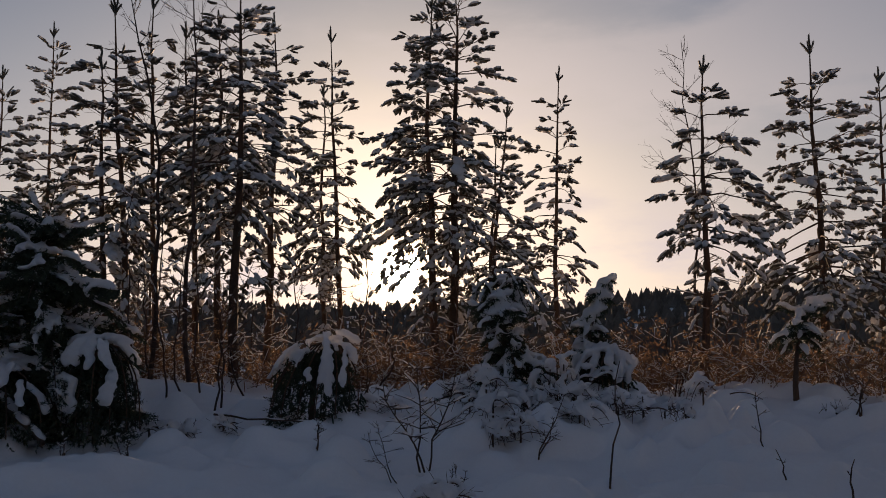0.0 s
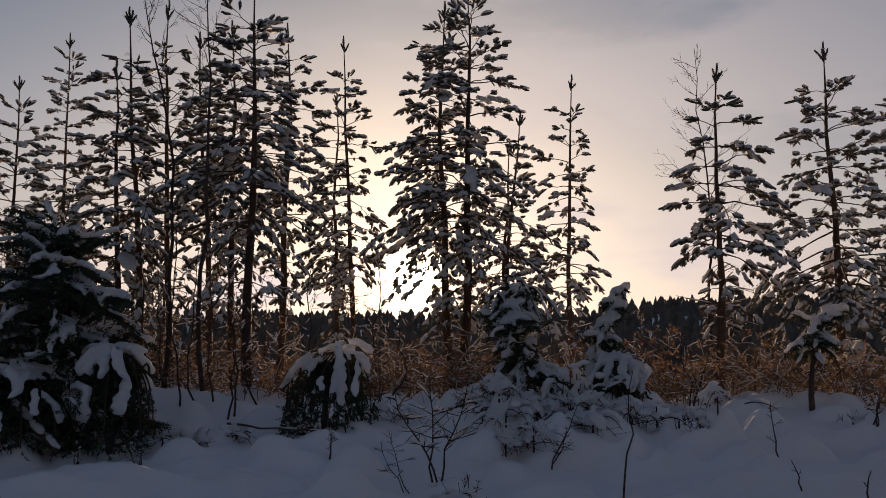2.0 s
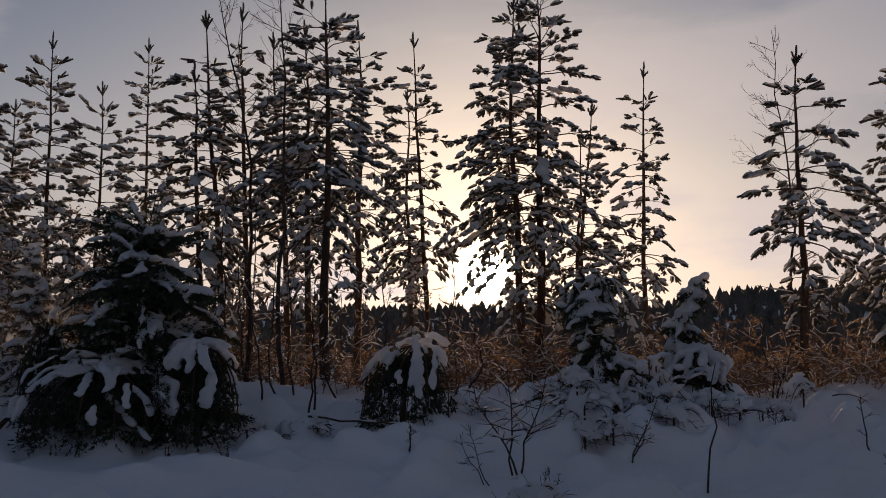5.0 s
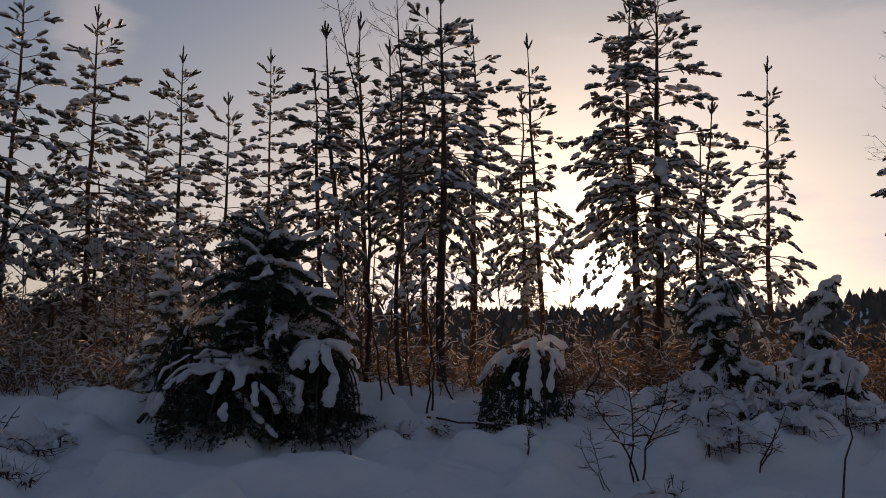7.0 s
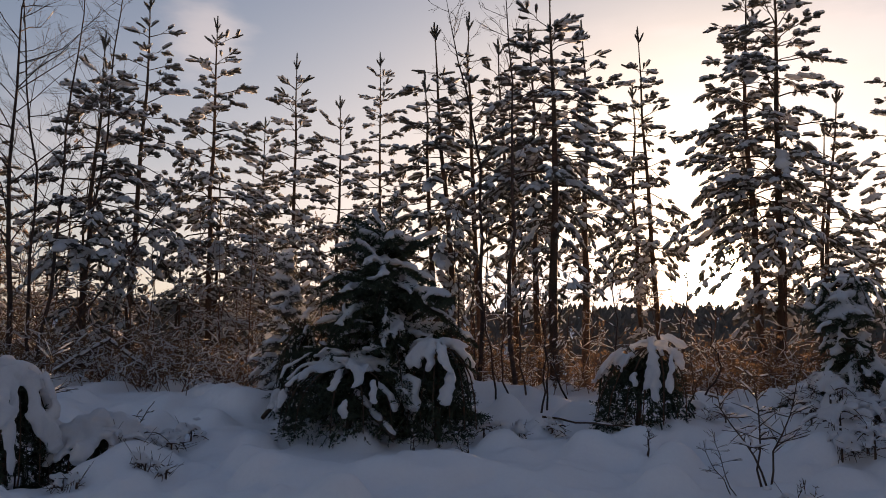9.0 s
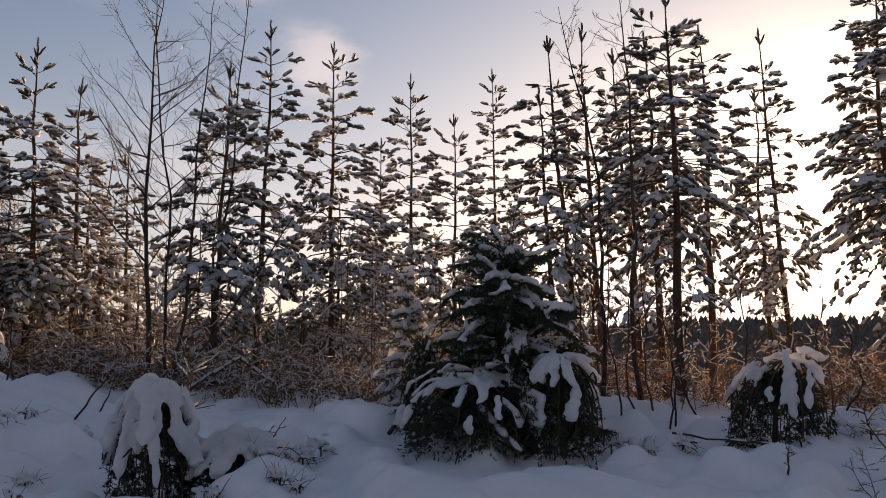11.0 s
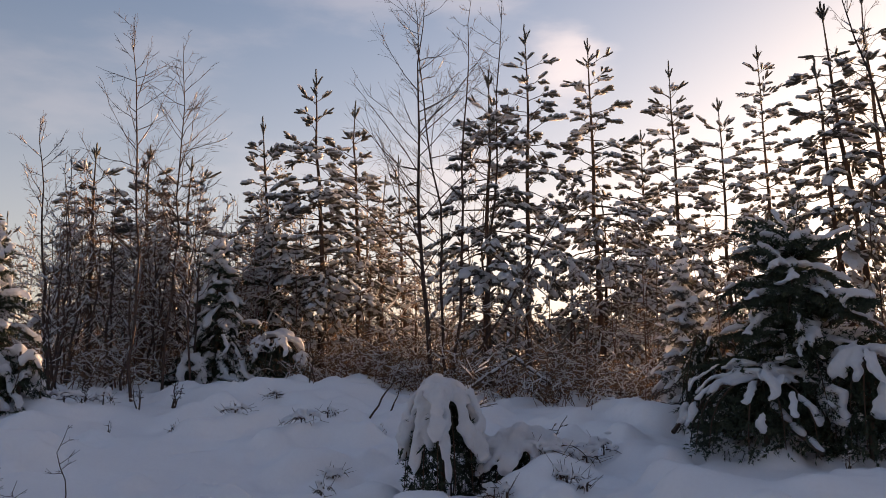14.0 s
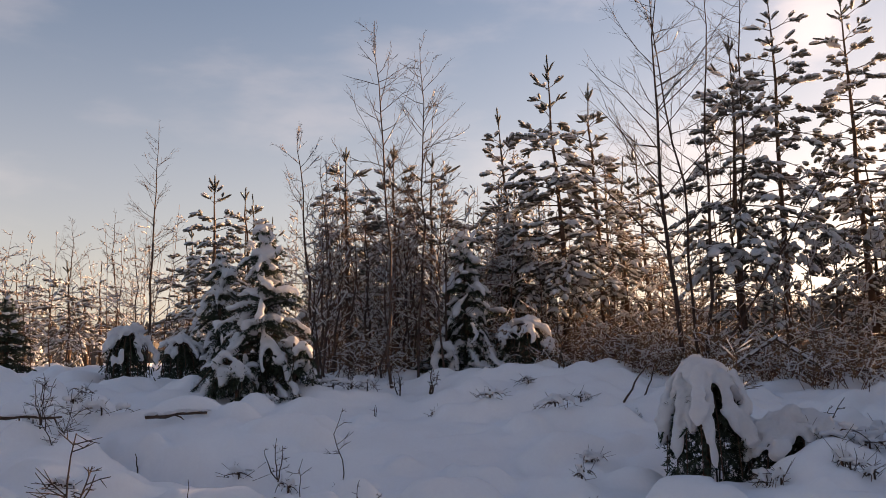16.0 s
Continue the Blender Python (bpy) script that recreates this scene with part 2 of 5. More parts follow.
def part(name, soup, mat, parent, label="", smooth_faces=True, kind="", more=()):
    """One mesh under parent; more adds faces of other materials to it, as pairs (soup, material)."""
    whole, counts = Soup(), []
    for q in [soup] + [m[0] for m in more]:
        counts.append(sum(len(f) for f in q.f))
        for v, f in zip(q.v, q.f):
            whole.v.append(v)
            whole.f.append(f + whole.n)
        whole.n += q.n
    me = whole.mesh(name, mat, smooth_faces)
    for k, (q, m) in enumerate(more):
        me.materials.append(m)
    if more:
        me.polygons.foreach_set("material_index", np.repeat(np.arange(len(counts)), counts).astype(np.int32))
    ob = new(name, me)
    ob.parent = parent
    return tagged(ob, label, kind=kind)


def unit(v):
    return v / np.maximum(np.linalg.norm(v, axis=-1, keepdims=True), 1e-9)


def tubes(P, R, sides=3):
    """Tapered tubes along the polylines P (count, points, 3) with radii R (count, points)."""
    P, R = np.asarray(P, float), np.asarray(R, float)
    if P.ndim == 2:
        P, R = P[None], R[None]
    m, k, _ = P.shape
    t = unit(np.gradient(P, axis=1))
    ref = np.where((np.abs(unit(P[:, -1] - P[:, 0])[:, 2]) > 0.8)[:, None], [1.0, 0, 0], [0, 0, 1.0])[:, None, :]
    u = unit(np.cross(t, np.broadcast_to(ref, t.shape)))
    w = np.cross(t, u)
    a = np.arange(sides) * 2 * np.pi / sides + np.pi / 2
    v = P[:, :, None] + R[:, :, None, None] * (u[:, :, None] * np.cos(a)[:, None] + w[:, :, None] * np.sin(a)[:, None])
    i = np.arange(m * k).reshape(m, k)[:, :-1, None] * sides
    s = np.arange(sides)
    n = (s + 1) % sides
    f = np.stack([np.stack([i + s, i + n, i + sides + s], -1), np.stack([i + n, i + sides + n, i + sides + s], -1)], -2)
    return v.reshape(-1, 3), f.reshape(-1, 3)


def ball_template(level):
    bm = bmesh.new()
    bmesh.ops.create_icosphere(bm, subdivisions=level, radius=1.0)
    v = np.array([p.co[:] for p in bm.verts])
    f = np.array([[q.index for q in p.verts] for p in bm.faces])
    bm.free()
    return v, f


BALL = {1: ball_template(1), 2: ball_template(2), 3: ball_template(3)}
BALL[0] = (np.array([(1, 0, 0), (-1, 0, 0), (0, 1, 0), (0, -1, 0), (0, 0, 1), (0, 0, -1)], float), np.array([(0, 2, 4), (2, 1, 4), (1, 3, 4), (3, 0, 4), (2, 0, 5), (1, 2, 5), (3, 1, 5), (0, 3, 5)]))


def clumps(C, A, S, rng, level=2, rough=0.22):
    """Lumpy pads with a flat underside: centres C, long axes A, half sizes S (along, across, up)."""
    C, A, S = (np.asarray(q, float).reshape(-1, 3) for q in (C, A, S))
    if not len(C):
        return C, np.zeros((0, 3), int)
    tv, tf = BALL[level]
    A = unit(A)
    side = unit(np.cross(np.array([0, 0, 1.0]), A) + 1e-6)
    up = np.cross(A, side)
    k = 1 + rough * rng.standard_normal((len(C), len(tv), 1)).clip(-1.6, 1.6)
    q = tv[None] * k
    q[:, :, 2] = np.where(q[:, :, 2] < 0, q[:, :, 2] * 0.45, q[:, :, 2])
    v = C[:, None] + q[:, :, :1] * (A * S[:, :1])[:, None] + q[:, :, 1:2] * (side * S[:, 1:2])[:, None] + q[:, :, 2:] * (up * S[:, 2:])[:, None]
    f = tf[None] + (np.arange(len(C)) * len(tv))[:, None, None]
    return v.reshape(-1, 3), f.reshape(-1, 3)


def tufts(C, D, length, n, needle, width, rng, spread=0.75):
    """Needles round shoots that start at C and run along D."""
    C, D = np.asarray(C, float).reshape(-1, 3), unit(np.asarray(D, float).reshape(-1, 3))
    if not len(C):
        return C, np.zeros((0, 3), int)
    m = len(C)
    length = np.broadcast_to(np.asarray(length, float), (m,))
    a = unit(np.cross(D, rng.standard_normal((m, 3))))
    b = np.cross(D, a)
    s = rng.random((m, n, 1))
    ph = rng.random((m, n, 1)) * 2 * np.pi
    rad = a[:, None] * np.cos(ph) + b[:, None] * np.sin(ph)
    tan = -a[:, None] * np.sin(ph) + b[:, None] * np.cos(ph)
    th = spread * (0.7 + 0.6 * rng.random((m, n, 1)))
    go = D[:, None] * np.cos(th) + rad * np.sin(th)
    p = C[:, None] + D[:, None] * s * length[:, None, None]
    ln = needle * (0.7 + 0.6 * rng.random((m, n, 1)))
    v = np.stack([p - tan * width / 2, p + tan * width / 2, p + go * ln], 2).reshape(-1, 3)
    return v, np.arange(len(v)).reshape(-1, 3)


def build_ground():
    az = np.radians(np.concatenate([np.arange(-36, 96, 0.38), np.arange(96, 324, 4.0)]))
    d = np.concatenate([[0.02], np.arange(0.5, 6, 0.25), np.arange(6, 17.5, 0.085), np.arange(17.5, 30, 0.4), np.geomspace(30, 3000, 46)])
    A, D = np.meshgrid(az, d)
    x, y = -np.sin(A) * D, np.cos(A) * D
    v = np.stack([x, y, hgt(x, y)], -1)
    n, m = len(d), len(az)
    i = np.arange((n - 1) * m).reshape(n - 1, m)
    right = (np.arange(m) + 1) % m - np.arange(m)
    q = i + right[None]
    f = np.stack([np.stack([i, i + m, q], -1), np.stack([q, i + m, q + m], -1)], 2)
    ob = new("ground", Soup().add((v.reshape(-1, 3), f[..., ::-1].reshape(-1, 3))).mesh("ground", M_SNOW))
    tagged(ob, "deep untrodden snow over a gently rising clearing", "snow ground", kind="structure")


build_ground()

# ---- trees ----


def root(name, x, y, label, category, group=""):
    ob = new(name)
    ob.location = (x, y, gz(x, y) - 0.03)
    ob.empty_display_size = 0.2
    return tagged(ob, label, category, group)


def stem_curve(top, k, rng, wobble):
    s = np.linspace(0, 1, k)
    p = s[:, None] * np.asarray(top, float)
    w = np.cumsum(rng.standard_normal((k, 2)), 0)
    w = (w - s[:, None] * w[-1]) * wobble / math.sqrt(k)
    p[:, :2] += w
    return p


def on_curve(P, s):
    k = len(P) - 1
    q = np.clip(s, 0, 1) * k
    i = np.minimum(np.floor(q).astype(int), k - 1)
    return P[i] + (q - i)[..., None] * (P[i + 1] - P[i])


def puff_template(sides=5):
    """A small closed pad: two rings between two poles."""
    a = np.arange(sides) * 2 * np.pi / sides
    rings = [np.stack([np.full(sides, h), np.cos(a) * r, np.sin(a) * r], -1) for h, r in ((-0.68, 0.78), (0.62, 0.86))]
    v = np.concatenate(rings + [np.array([[-1.0, 0, 0], [1.0, 0, 0]])])
    f = []
    for s in range(sides):
        n = (s + 1) % sides
        f += [(s, n, sides + s), (n, sides + n, sides + s), (n, s, 2 * sides), (sides + s, sides + n, 2 * sides + 1)]
    return v, np.array(f)


BALL["puff"] = puff_template()


def shoots(C, D, L, W, rng, n=12, needle=0.055, width=0.012):
    """Needle-clad shoots: a dense core with a brush of needles round it."""
    C, D = np.asarray(C, float).reshape(-1, 3), unit(np.asarray(D, float).reshape(-1, 3))
    L, W = np.asarray(L, float)[:, None], np.asarray(W, float)
    mid = C + D * L * 0.5 + rng.normal(0, 0.008, C.shape)
    core = tubes(np.stack([C, mid, C + D * L], 1), np.stack([W * 0.6, W * 0.8, W * 0.55], 1), 4)
    return Soup().add(core).add(tufts(C, D, L[:, 0], n, needle, width, rng, 0.9))


def pine(x, y, top, crown=0.35, radius=1.2, seed=1, snow=0.62, girth=0.066, full=1.0, shape=0.7, big=3, label="", name="pine_tree", lite=False):
    """A young pine: top is the tip's offset from the foot, crown the share of the bare stem, radius the crown's widest reach."""
    rng = np.random.default_rng(seed)
    ob = root(name, x, y, label or "slender young pine with snow on its needle tufts", "pine tree", "young pines along the clearing")
    top = np.asarray(top, float)
    H = top[2]
    stem = stem_curve(top - [0, 0, 0.22], 10, rng, 0.10)
    s = np.linspace(0, 1, 10)
    part("trunk", Soup().add(tubes(stem, girth * (1 - s) ** 0.85 + 0.009, 7)), M_BARK, ob)
    pad_c, pad_a, pad_s, slab_c, slab_a, slab_s = [], [], [], [], [], []
    all_wood, all_c, all_d, all_l, all_w = [], [], [], [], []
    heavy = rng.random() * 6.28
    z = crown * H * 0.55
    leader = rng.uniform(0.36, 0.55)
    slab_odds = 0.012 * big
    while z < H - leader:
        f = max(0.0, (z - crown * H) / (H * (1 - crown)))
        under = z < crown * H
        reach = 0.92 * radius * (1 - f) ** shape * (0.75 + 0.25 * min(1, f / 0.15)) * rng.uniform(0.75, 1.12) + 0.20
        n = int((rng.integers(4, 7) if f < 0.7 else rng.integers(3, 6)) * min(full, 1.2) * 0.92 + 0.3)
        if under:
            reach, n = reach * rng.uniform(0.4, 0.8), max(1, n - 2)
        turn = rng.random() * 6.28
        for b in range(n):
            a = turn + b * 6.283 / n + rng.normal(0, 0.28)
            ln = reach * rng.uniform(0.62, 1.12) * (1 + 0.18 * math.cos(a - heavy))
            e = radians(-4 + 44 * f ** 1.6 + rng.normal(0, 10))
            sag = rng.uniform(0.15, 0.60) * (1 - 0.7 * f)
            q = np.linspace(0, 1, 6)
            out = np.array([math.cos(a), math.sin(a), 0])
            side = np.array([-out[1], out[0], 0])
            p0 = on_curve(stem, np.array((z + rng.normal(0, 0.025)) / H))
            pts = p0 + out * (q * ln * math.cos(e))[:, None] + side * (rng.normal(0, 0.14) * ln * q * q)[:, None]
            pts[:, 2] += ln * (q * math.sin(e) - sag * q ** 2.2)
            pts[1:] += rng.normal(0, 0.016 * ln, (5, 3))
            wood = [(tubes(pts, np.linspace(0.006 + 0.008 * ln, 0.0035, 6), 4))]
            sc, sd, sl, sw = [], [], [], []

            def paw(c, t, length, laden):
                w = rng.uniform(0.026, 0.036)
                sc.append(c), sd.append(t), sl.append(length), sw.append(w)
                if rng.random() < laden:
                    pad_c.append(c + t * length * rng.uniform(0.45, 0.62) + [0, 0, w * 0.75])
                    pad_a.append(t - [0, 0, 0.10])
                    g = rng.uniform(0.036, 0.060)
                    pad_s.append((length * rng.uniform(0.42, 0.62), g, g * rng.uniform(0.6, 0.95)))

            def hand(c, t, length, laden):
                """Three short shoots fanned at a twig's end under one shared cap."""
                flat = unit(np.cross(t, [0, 0, 1.0]))
                for g in (-1, 0, 1):
                    paw(c, unit(t + g * flat * rng.uniform(0.45, 0.95) - [0, 0, abs(g) * rng.uniform(0, 0.3)]), length * (1.0 if g == 0 else rng.uniform(0.6, 0.9)), laden * 0.62)
                if rng.random() < laden * 0.8:
                    slab_c.append(c + t * length * 0.45 + [0, 0, 0.035])
                    slab_a.append(t)
                    k = rng.uniform(0.8, 1.25)
                    slab_s.append((length * 0.55 * k, 0.062 * k, 0.036 * k))

            laden = snow * (1.25 if f < 0.8 else 0.8)
            m = max(1, int(ln / (0.27 if lite else 0.145)))
            for j in range(m):
                u = 0.34 + 0.60 * (j + rng.random()) / m
                c = on_curve(pts, np.array(u))
                d = unit(on_curve(pts, np.array(min(1, u + 0.1))) - on_curve(pts, np.array(u - 0.1)))
                t = unit(d * 0.85 + (1 if j % 2 else -1) * side * rng.uniform(0.45, 1.05) + np.array([0, 0, rng.uniform(-0.42, 0.16) + 0.35 * f]))
                l2 = (0.40 * ln * (1.05 - u) + 0.03) * rng.uniform(0.6, 1.2)
                e2 = c + t * l2
                if l2 > 0.05:
                    wood.append(tubes(np.stack([c, e2]), np.array([0.0055, 0.004]), 3))
                t2 = unit(t - [0, 0, rng.uniform(0, 0.55) * (1 - f)])
                if l2 > 0.13 and f < 0.8 and not lite:
                    hand(e2 - t * 0.04, t2, rng.uniform(0.09, 0.17), laden)
                else:
                    paw(e2 - t * min(l2, 0.04), t2, rng.uniform(0.08, 0.20) + 0.05 * f, laden)
                if l2 > 0.26 and not lite:
                    for sg in (-1, 1):
                        v = c + t * l2 * rng.uniform(0.45, 0.8)
                        g = unit(t + sg * np.cross(t, [0, 0, 1.0]) * rng.uniform(0.6, 1.1) - [0, 0, rng.uniform(-0.1, 0.4)])
                        paw(v, g, rng.uniform(0.11, 0.20), laden)
            d = unit(pts[-1] - pts[-2])
            if f < 0.8 and ln > 0.35 and not lite:
                hand(pts[-1] - d * 0.06, unit(d + [0, 0, 0.1 * f - 0.15]), rng.uniform(0.13, 0.24), laden)
            else:
                paw(pts[-1] - d * 0.06, unit(d + [0, 0, 0.25 * f - 0.12]), rng.uniform(0.16, 0.30), laden)
            if ln > 0.45:
                paw(on_curve(pts, np.array(0.74)), d, rng.uniform(0.14, 0.22), laden)
            if ln > 0.4 and f < 0.85 and rng.random() < min(0.30, slab_odds * 3.2):
                # a heavy paw of snow that bows the outer limb
                w = rng.uniform(0.06, 0.14) * (0.75 + 0.3 * min(ln, 1.2))
                for u in (0.60, 0.80, 0.98):
                    c2 = on_curve(pts, np.array(u))
                    slab_c.append(c2 + [rng.normal(0, 0.03), rng.normal(0, 0.03), 0.035 - 0.05 * u])
                    slab_a.append(d - [0, 0, 0.25 * u])
                    k = {0.60: 0.85, 0.80: 1.0, 0.98: 0.75}[u] * rng.uniform(0.85, 1.15)
                    slab_s.append((w * k * 1.5, w * k * 1.1, w * k * 0.55))
            if lite:
                all_wood += wood
                all_c, all_d, all_l, all_w = all_c + sc, all_d + sd, all_l + sl, all_w + sw
            else:
                limb = Soup()
                for k in wood:
                    limb.add(k)
                part("branch", limb, M_BARK, ob, more=[(shoots(sc, sd, sl, sw, rng), M_NEEDLE)])
        z += rng.uniform(0.20, 0.32) + 0.15 * f + (0.16 if lite else 0)
    # the leader with its upright candles
    lead, axis = stem[-1], unit(stem[-1] - stem[-2])
    low = lead - axis * (leader - 0.15)
    tip = Soup().add(tubes(np.stack([low, lead]), np.array([0.012, 0.010]), 5))
    m = 5
    cc = low + axis * (leader - 0.15) * (np.arange(m) / m)[:, None]
    tip_part = part("leader", tip, M_BARK, ob, more=[(shoots(cc, np.tile(axis, (m, 1)), np.full(m, 0.10), np.full(m, 0.012), rng, 10, 0.04, 0.010), M_NEEDLE)])
    count = int(rng.integers(4, 7))
    for k in range(1 if lite else count):
        a = k * 6.283 / (count - 1) + rng.random() * 0.7
        d = axis if k == 0 else unit(axis + rng.uniform(0.30, 0.85) * np.array([math.cos(a), math.sin(a), 0]))
        ln = rng.uniform(0.28, 0.38) if k == 0 else rng.uniform(0.15, 0.28)
        c = lead - axis * (0.05 if k == 0 else rng.uniform(0.04, 0.13))
        part("candle", shoots([c, c + d * ln * 0.4], [d, d], [ln * 0.6, ln * 0.6], [0.030, 0.026], rng, 20, 0.055, 0.013), M_NEEDLE, tip_part)
    # dead bare branches below the crown
    dead, dead_r = [], []
    for _ in range(int((4 if lite else 14) * crown * H / 3)):
        z0 = rng.uniform(0.10, 1.1) * crown * H
        a = rng.random() * 6.28
        ln = rng.uniform(0.2, 0.8)
        p0 = on_curve(stem, np.array(z0 / H))
        p1 = p0 + ln * np.array([math.cos(a), math.sin(a), rng.uniform(-0.25, 0.30)])
        mid = (p0 + p1) / 2 + [0, 0, rng.uniform(-0.05, 0.05)]
        dead.append(np.stack([p0, mid, p1]))
        dead_r.append((0.009, 0.007, 0.004))
        for _ in range(2):
            g = unit(p1 - p0 + 0.6 * ln * rng.standard_normal(3))
            dead.append(np.stack([mid, mid + g * ln * 0.2, mid + g * ln * rng.uniform(0.3, 0.5)]))
            dead_r.append((0.005, 0.004, 0.003))
        if rng.random() < 0.6:
            pad_c.append(mid + [0, 0, 0.012])
            pad_a.append(p1 - p0)
            pad_s.append((ln * 0.32, 0.018, 0.018))
    rest = Soup()
    for k in all_wood:
        rest.add(k)
    if dead:
        rest.add(tubes(np.array(dead), np.array(dead_r), 3))
    part("dead_wood", rest, M_BARK, ob, kind="stuff")
    if lite:
        part("crown", shoots(all_c, all_d, all_l, np.array(all_w) * 1.25, rng, 4, 0.065, 0.030), M_NEEDLE, ob, smooth_faces=False, kind="stuff")
    load = Soup().add(clumps(pad_c, pad_a, pad_s, rng, "puff", 0.14)).add(clumps(slab_c, slab_a, slab_s, rng, 1, 0.13))
    part("snow_load", load, M_LOAD, ob, "lumps of snow on the branches", kind="stuff")
    return ob


def birch(x, y, top, seed=1, girth=0.05, low=0.30, spread=0.55, count=26, snow=0.08, label="", bow=0.0, name="birch_tree", group="bare birches along the clearing"):
    """A bare birch: ascending limbs, twice forked."""
    rng = np.random.default_rng(seed)
    ob = root(name, x, y, label or "thin bare birch with fine ascending twigs", "birch tree", group)
    top = np.asarray(top, float)
    H = top[2]
    stem = stem_curve(top, 12, rng, 0.16)
    s = np.linspace(0, 1, 12)
    stem[:, 0] += bow * np.sin(s * 3.14)
    trunk = Soup().add(tubes(stem, 0.82 * girth * (1 - s) ** 0.9 + 0.004, 6))
    P1, R1, P2, R2, pc, pa, ps = [], [], [], [], [], [], []
    for i in range(count):
        f = low + (0.97 - low) * (i + rng.random()) / count
        a = rng.random() * 6.28
        ln = spread * H * 0.30 * ((1.05 - f) / (1.05 - low)) ** 0.75 * rng.uniform(0.6, 1.2) + 0.12
        e = radians(rng.uniform(15, 48))
        out = np.array([math.cos(a) * math.cos(e), math.sin(a) * math.cos(e), math.sin(e)])
        p0 = on_curve(stem, np.array(f))
        q = np.linspace(0, 1, 5)[:, None]
        side = unit(np.cross(out, rng.standard_normal(3)))
        pts = p0 + out * ln * q + side * ln * 0.18 * q * q + rng.normal(0, 0.02 * ln, (5, 3)) * (q > 0) + np.array([0, 0, 0.25 * ln]) * q * q
        P1.append(pts)
        R1.append(np.linspace(0.003 + 0.006 * ln, 0.0022, 5))
        for j in range(int(3 + ln * 4.5)):
            u = rng.uniform(0.15, 0.98)
            c = on_curve(pts, np.array(u))
            d = unit(out + 0.75 * unit(rng.standard_normal(3)) + [0, 0, 0.2])
            l2 = ln * rng.uniform(0.15, 0.45) * (1.15 - 0.6 * u) + 0.05
            e2 = c + d * l2
            mid = (c + e2) / 2 + 0.05 * l2 * rng.standard_normal(3)
            P2.append(np.stack([c, mid, e2]))
            R2.append((0.0032, 0.0026, 0.0017))
            for _ in range(1 if snow < 0.3 else 2):
                d3 = unit(d + 0.9 * unit(rng.standard_normal(3)))
                l3 = l2 * rng.uniform(0.3, 0.6)
                P2.append(np.stack([mid, mid + d3 * l3 * 0.5, mid + d3 * l3]))
                R2.append((0.003, 0.0024, 0.0016))
        for k in (1, 2, 3):
            if rng.random() < snow * 0.8:
                pc.append(pts[k] + rng.normal(0, 0.01, 3) + [0, 0, 0.012])
                pa.append(pts[k + 1] - pts[k - 1])
                ps.append((ln * rng.uniform(0.08, 0.16) + 0.01, 0.016, 0.016))
    part("trunk", trunk, M_BIRCH, ob)
    for p, r in zip(P1, R1):
        part("limb", Soup().add(tubes(p, r, 4)), M_BIRCH, ob)
    part("twig_spray", Soup().add(tubes(np.array(P2), np.array(R2), 3)), M_TWIG if snow < 0.3 else M_BRUSH, ob, kind="stuff")
    if pc:
        part("snow_load", Soup().add(clumps(pc, pa, ps, rng, 1)), M_LOAD, ob, kind="stuff")
    return ob


def chain(line, fat, C, A, S, flat=0.75):
    """A tongue of snow as a row of overlapping pads along a line."""
    d = np.diff(line, axis=0)
    ln = np.linalg.norm(d, axis=1)
    w = (np.asarray(fat)[:-1] + np.asarray(fat)[1:]) / 2
    for c, g, l, q in zip((line[:-1] + line[1:]) / 2, d, ln, w):
        C.append(c), A.append(g), S.append((max(l * 0.85, q), q, q * flat))


def drift(name, C, A, S, parent, rng, voxel=0.03, label="", rough=0.10, rounds=3, kind="stuff"):
    """Pads of snow melted together into one soft mass."""
    ob = part(name, Soup().add(clumps(C, A, S, rng, 1, rough)), M_LOAD, parent, label, kind=kind)
    fuse = ob.modifiers.new("fuse", "REMESH")
    fuse.mode, fuse.voxel_size, fuse.use_smooth_shade = "VOXEL", voxel, True
    soft = ob.modifiers.new("soften", "SMOOTH")
    soft.factor, soft.iterations = 0.5, rounds
    return ob


def spruce(x, y, height, radius, seed=1, snow=1.0, lean=(0, 0), label="", name="spruce_tree", low=0.06, droop=0.5, pad=1.0, rows=1.0, dome=1.15, ragged=0.0, bend=0.0, tongue=0.0, tongue_w=0.06, bare=0.0, round_top=1.0, fine=1.0, needles=M_SPRUCE):
    """A snow-laden spruce: drooping tiers with needle sprays below and thick snow above."""
    rng = np.random.default_rng(seed)
    ob = root(name, x, y, label or "dark green young spruce loaded with thick snow", "spruce tree", "snow-laden spruces")
    H = height
    stem = stem_curve((lean[0], lean[1], H), 8, rng, 0.05)
    s = np.linspace(0, 1, 8)
    stem[:, 0] += bend * s ** 3
    stem[:, 2] -= 0.45 * abs(bend) * s ** 4
    trunk = Soup().add(tubes(stem, 0.02 * H * (1 - s) + 0.012, 7))
    limbs, limb_r, tc, td, tl, pc, pa, ps = [], [], [], [], [], [], [], []
    z = low * H
    while z < H * 0.97:
        f = z / H
        reach = radius * (1 - f ** dome) ** round_top * rng.uniform(0.85, 1.1) + 0.07
        n = int((5 + 5 * (1 - f)) * rows + rng.random())
        turn = rng.random() * 6.28
        for b in range(n):
            a = turn + b * 6.283 / n + rng.normal(0, 0.2)
            ln = reach * rng.uniform(0.62 - 0.25 * ragged, 1.12 + 0.12 * ragged) * (1 + 0.3 * ragged * math.sin(2 * a + 5 * f + seed))
            out = np.array([math.cos(a), math.sin(a), 0])
            side = np.array([-out[1], out[0], 0])
            q = np.linspace(0, 1, 6)
            e = radians(25 * f + 10 + rng.normal(0, 11))
